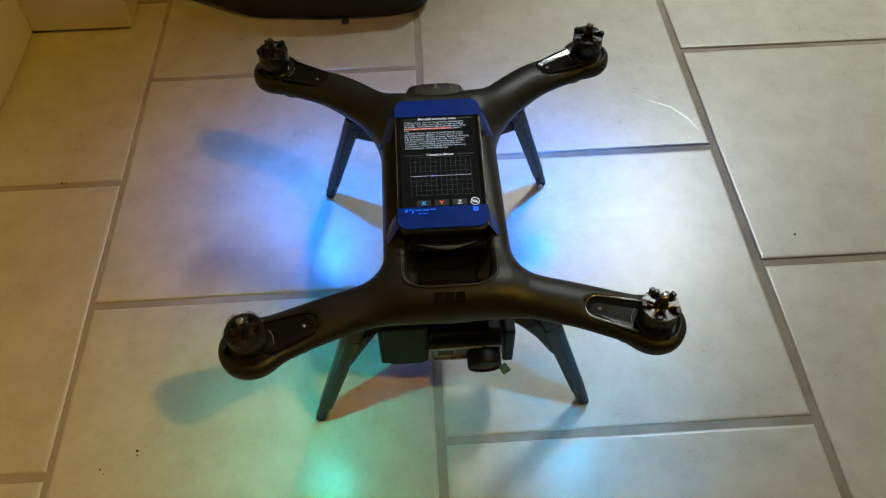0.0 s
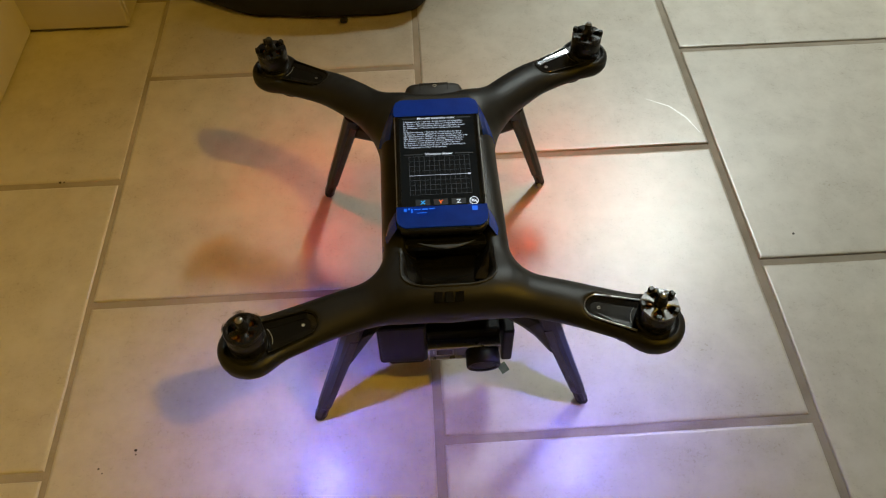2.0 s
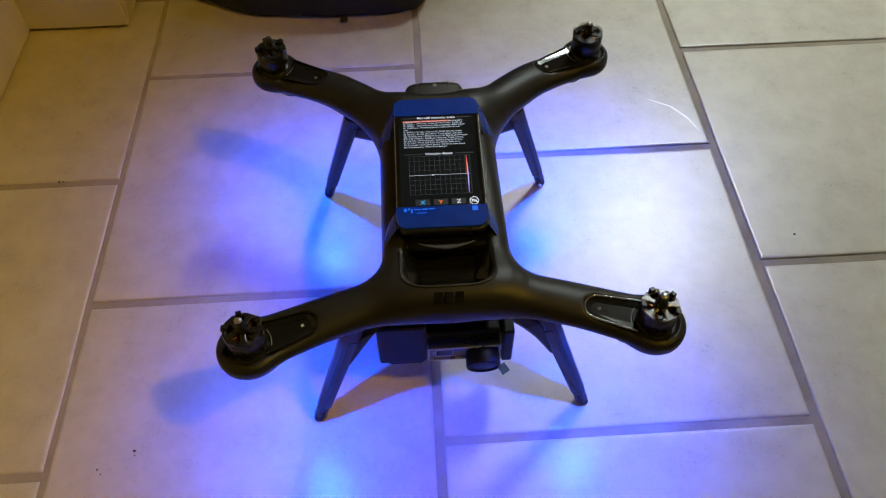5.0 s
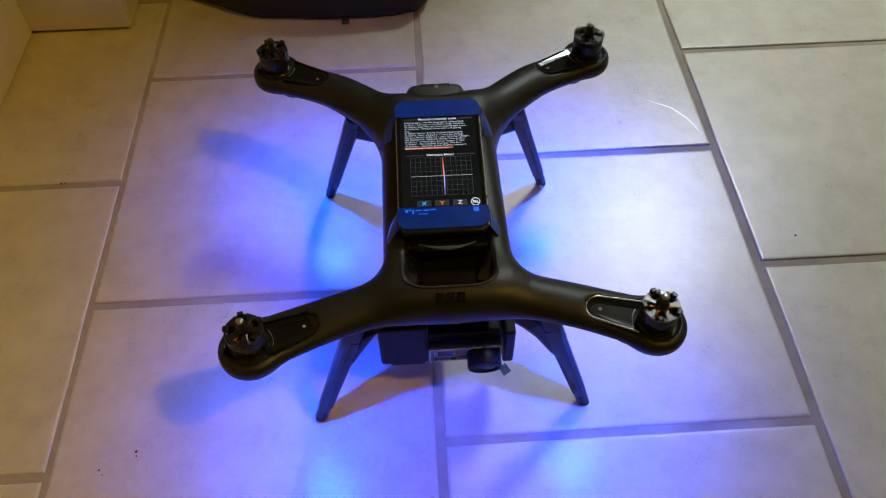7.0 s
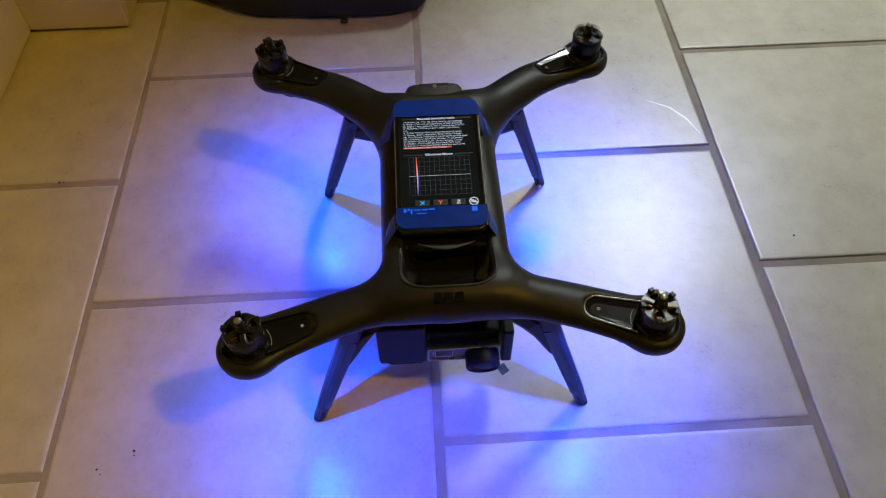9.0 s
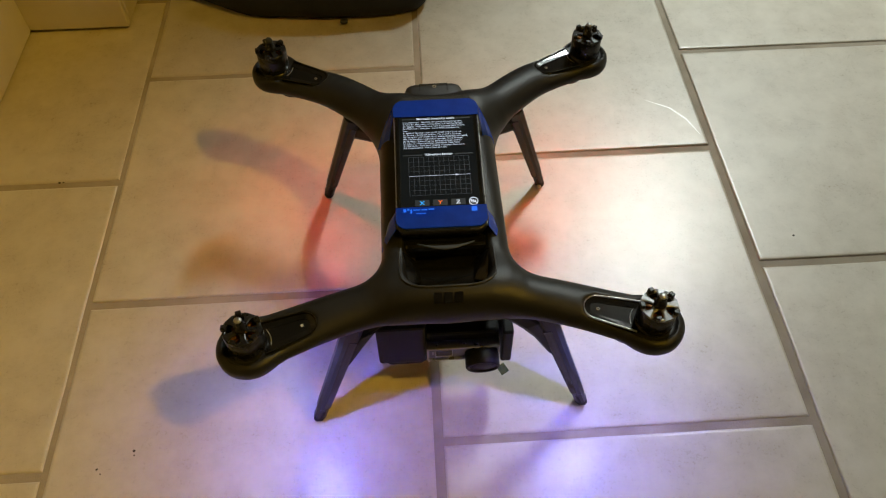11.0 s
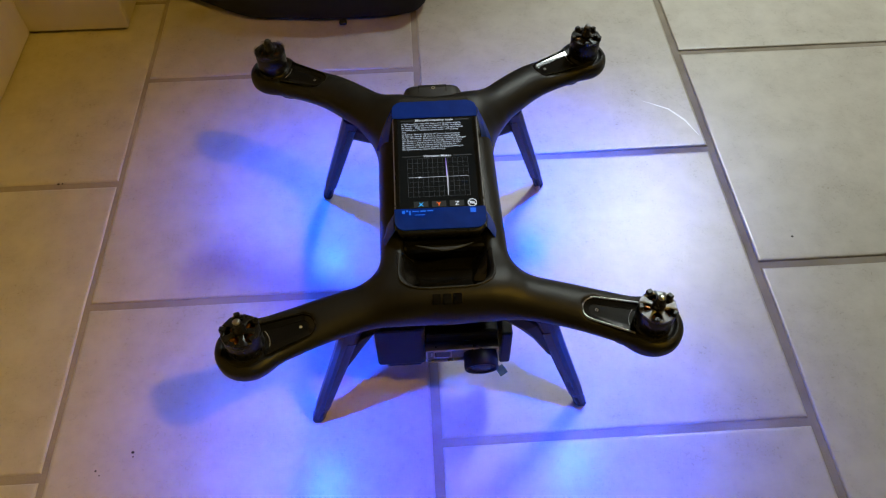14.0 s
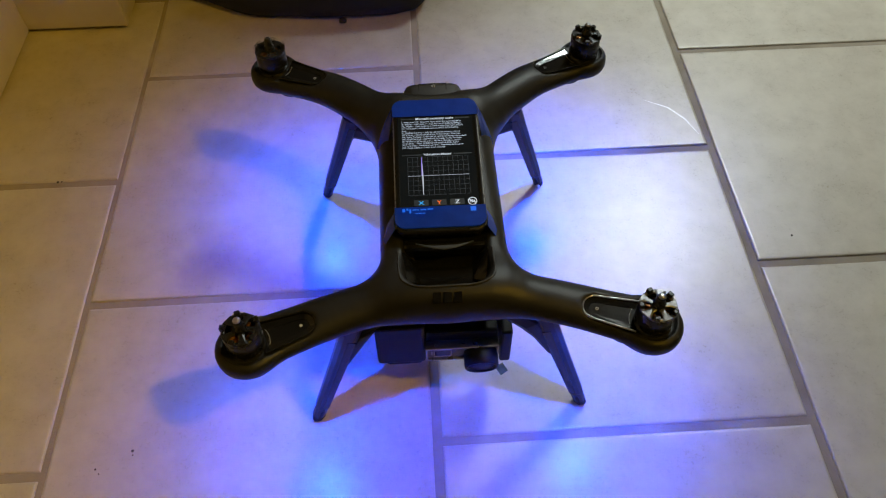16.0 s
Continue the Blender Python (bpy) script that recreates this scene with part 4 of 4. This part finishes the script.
def build_tape(end, inner, straps, label):
    """A band of tape over one end of the telephone, with two straps that run down to the shell."""
    tape = empty("tape_strip", PHONE)
    tagged(tape, label, "tape", "tape strips")
    ring = [p for p in rounded(PW + 0.0014, 2 * abs(end), 0.009) if p[1] * end > 0]
    ring = sorted(ring, key=lambda p: math.atan2(p[1] * (1 if end > 0 else -1) - abs(inner) + 0.02, p[0]))
    sy = 1 if end > 0 else -1
    half = PW / 2 + 0.0007
    outline = [(half, inner)] + [(x, abs(y) * sy) for x, y in ring if abs(y) > abs(inner)] + [(-half, inner)]
    b = bmesh.new()
    top = [b.verts.new((x, y, 0.0009)) for x, y in outline]
    mid = [b.verts.new((x * 1.006, y * 1.003, 0.0002)) for x, y in outline]
    low = [b.verts.new((x * 1.006, y * 1.003, -0.0055 if 0 < i < len(outline) - 1 else -0.0062)) for i, (x, y) in enumerate(outline)]
    b.faces.new(top)
    for i in range(len(outline) - 1):
        b.faces.new((top[i], mid[i], mid[i + 1], top[i + 1]))
        if abs(outline[i][0] - outline[i + 1][0]) < 0.004:
            b.faces.new((mid[i], low[i], low[i + 1], mid[i + 1]))
    inn = [b.verts.new((x, inner, 0.0005)) for x in (half, -half)]
    b.faces.new((top[0], top[-1], inn[1], inn[0]))
    bmesh.ops.recalc_face_normals(b, faces=b.faces)
    part("band", b, M["tape"], tape)
    (ya, yb), (xa, ea, za), (xb, eb, zb) = straps
    for sx in (-1, 1):
        b = bmesh.new()
        n = 5
        rows = []
        for k in range(n + 1):
            u = k / n
            bow = 0.0016 * math.sin(math.pi * u)
            p = Vector((sx * (PW / 2 + 0.0012), ya, -0.0012)).lerp(Vector((sx * xa, ea, za)), u) + Vector((sx * bow, 0, 0))
            q = Vector((sx * (PW / 2 + 0.0012), yb, -0.0012)).lerp(Vector((sx * xb, eb, zb)), u) + Vector((sx * bow * 0.4, 0, 0))
            m = (p + q) / 2 + Vector((sx * 0.0008, 0, 0.0003))
            rows.append([b.verts.new(v) for v in (p, m, q)] + [b.verts.new(v - Vector((sx * 0.0003, 0, 0.0002))) for v in (q, m, p)])
        for r0, r1 in zip(rows, rows[1:]):
            for i in range(6):
                b.faces.new((r0[i], r0[(i + 1) % 6], r1[(i + 1) % 6], r1[i]))
        b.faces.new(rows[0])
        b.faces.new(rows[-1][::-1])
        bmesh.ops.recalc_face_normals(b, faces=b.faces)
        part("strap", b, M["tape"], tape, "blue tape running down to the shell")


# ---- bag behind the quadcopter ----
def bag_field(X, Y, Z):
    d = rbox(X, Y - 0.55 * np.maximum(0, X + 0.13) ** 2 - 1.9 * np.maximum(0, -0.14 - X) ** 2, Z, (-0.165, 0.604, 0.036), (0.195, 0.163, 0.042), 0.030)
    wave = 0.0025 * np.sin(31 * X + 9 * Z) * np.sin(17 * Y + 26 * Z) + 0.001 * np.sin(60 * X - 22 * Z)
    return np.maximum(d + wave, -Z + 0.001)


def build_bag():
    bag = empty("bag", Matrix.Translation((0, 0, 0)))
    tagged(bag, "soft black nylon bag lying on the tiles", "bag")
    me = surface_net(bag_field, (-0.40, 0.40, -0.01), (0.06, 0.81, 0.225), 0.006)
    mesh_object("body", me, M["nylon"], bag, True)
    b = bmesh.new()
    box(b, (-0.105, 0.4325, 0.004), (-0.094, 0.441, 0.009), 0.002)
    part("zip_pull", b, M["rubber"], bag)


def build_scuff(floor):
    """A pale curved scratch in the glaze."""
    b = bmesh.new()
    pts = [Vector((x, y, 0.0008)) for x, y in SCUFF]
    path = [pts[0].lerp(pts[1], u / 4) if u < 4 else pts[1].lerp(pts[2], (u - 4) / 4) if u < 8 else pts[2].lerp(pts[3], (u - 8) / 4) for u in range(13)]
    rows = []
    for i, p in enumerate(path):
        t = (path[min(i + 1, 12)] - path[max(i - 1, 0)]).normalized()
        w = 0.0014 * math.sin(math.pi * (i + 0.4) / 13)
        rows.append((b.verts.new(p + Vector((-t.y, t.x, 0)) * w), b.verts.new(p - Vector((-t.y, t.x, 0)) * w)))
    for r0, r1 in zip(rows, rows[1:]):
        b.faces.new((r0[0], r1[0], r1[1], r0[1]))
    bmesh.ops.recalc_face_normals(b, faces=b.faces)
    part("scuff", b, M["scuff"], floor, "pale curved scratch in the glaze")


def build_crumbs():
    rnd = random.Random(8)
    for x, y, r in ((-0.2864, -0.2011, 0.0014), (-0.2855, -0.2055, 0.0008), (-0.4405, 0.1496, 0.0015), (-0.3180, -0.2173, 0.0010), (-0.3139, -0.2219, 0.0007), (0.4209, 0.0131, 0.0013), (-0.436, 0.150, 0.0010)):
        b = bmesh.new()
        bmesh.ops.create_icosphere(b, subdivisions=2, radius=r)
        for v in b.verts:
            v.co *= rnd.uniform(0.7, 1.25)
            v.co.z *= 0.5
        ob = to_object("crumb", b, M["crumb"], None, True)
        ob.matrix_basis = pose(x, y, r * 0.42)
        tagged(ob, "tiny dark crumb lying on a floor tile", "crumb", "crumbs on the floor")


build_room()
drone, bells, wheels = build_drone()
moving = build_phone()
build_tape(0.0703, 0.0515, ((0.0640, 0.0520), (0.0560, 0.0460, -0.0400), (0.0455, 0.0400, -0.0330)), "glossy dark blue tape strip over the phone's top end")
build_tape(-0.0662, -0.0455, ((-0.0490, -0.0660), (0.0490, -0.0600, -0.0200), (0.0530, -0.0760, -0.0225)), "glossy dark blue tape strip over the phone's bottom end")
build_bag()
build_crumbs()
build_scuff(build_floor())


# ---- what moves ----
def spin_rows(base, start, stop, coast, rest):
    """Rows of a bell that turns from start to stop, runs down for coast seconds and then rests at an angle."""
    rows, angle, f = [], rest, 0
    last = round(16.0 * FPS)
    lo, hi, end = round(start * FPS), round(stop * FPS), round((stop + coast) * FPS)
    for f in range(0, last + 1):
        if f > lo and f <= hi:
            angle += 80
        elif f > hi and f <= end:
            angle += 80 * (1 - (f - hi) / (end - hi + 1))
        if f in (0, last) or lo <= f <= end + 1:
            rows.append((f / FPS, base @ Matrix.Rotation(math.radians(angle), 4, "Z")))
    return rows


def light_steps():
    """(seconds, state) of the arm lamps: bursts of red, blue and green, steady between them."""
    steps = []
    burst = ["blue", "green", "red", "blue", "green", "red", "blue", "green", "off", "red"]
    first = ["cyan", "red", "blue", "green", "red", "blue", "cyan", "off", "red", "blue", "green", "red", "blue", "cyan", "red"]
    for i in range(161):
        t = i / 10
        if t < 1.45:
            s = first[i]
        elif 4.95 < t < 9.65 or t > 11.95:
            s = burst[i % 10]
            s = "blue" if i == 63 else s
        else:
            s = "steady"
        steps.append((i, s))
    return steps


def wheel_rows(base):
    rows, angle, before = [], 0.0, None
    for i, s in light_steps():
        f = i * 3
        goal = LED_TURN[s]
        step = (goal - angle) % 360 if before else 0
        if before is None:
            angle = goal
        elif step > 180:
            step -= 360
        n = max(1, round(abs(step) / 60))
        if before is not None and step:
            for k in range(n, 0, -1):
                if k <= 3:
                    rows.append((f - k, angle + step * (n - k) / n))
        angle += step
        rows.append((f, angle))
        before = s
    seen = {}
    for f, a in rows:
        seen[f] = a
    return [(f / FPS, base @ Matrix.Rotation(math.radians(a), 4, "Z")) for f, a in sorted(seen.items())]


def slide_rows(enter, leave, x0, x1, y, z):
    """A mark that enters at the right edge of the graph and leaves at its left edge."""
    speed = (x1 - x0) / (leave - enter)
    rows = []
    for t in sorted({k * 0.1 for k in range(161)} | {min(max(enter, 0.0), 16.0), min(max(leave, 0.0), 16.0)}):
        x = x0 + speed * (min(max(t, enter), leave) - enter)
        rows.append((t, pose(x, y, z if GRAPH[0] - 0.0004 < x < GRAPH[1] + 0.0004 else -0.003)))   # inside the case when off the graph
    return rows


def motions():
    for (bell, start, stop, coast, rest) in ((bells[0], -1.0, 1.45, 1.6, 20), (bells[3], 4.9, 9.6, 1.2, 36), (bells[2], 11.95, 16.1, 0.0, 10)):
        walk(bell, spin_rows(bell.matrix_basis.copy(), start, stop, coast, rest))
    for wheel in wheels:
        walk(wheel, wheel_rows(wheel.matrix_basis.copy()))
    right, left = 0.0362, -0.0362      # under the edges of the display
    for mark, enter, leave in ((moving["blip"][0], -3.76, 2.52), (moving["blip"][1], 1.02, 7.80), (moving["blip"][2], 8.95, 15.95)):
        walk(mark, slide_rows(enter, leave, right, left, LEVEL, 0.0003))
    for mark, enter, leave in ((moving["spike"][0], 3.95, 10.52), (moving["spike"][1], 11.43, 18.06)):
        walk(mark, slide_rows(enter, leave, right, left, LEVEL, 0.00036))

    def line(i):
        return pose(-0.0308, ROW_TOP - ROW_STEP * i, 0)

    hidden = pose(-0.0308, 0.060, 0)
    walk(moving["bar"], [(0.0, line(3)), (0.7, line(3)), (0.8, hidden), (3.8, hidden), (3.9, line(0)), (6.6, line(0)), (6.8, line(12)), (9.4, line(12)), (9.6, hidden), (16.0, hidden)])


motions()
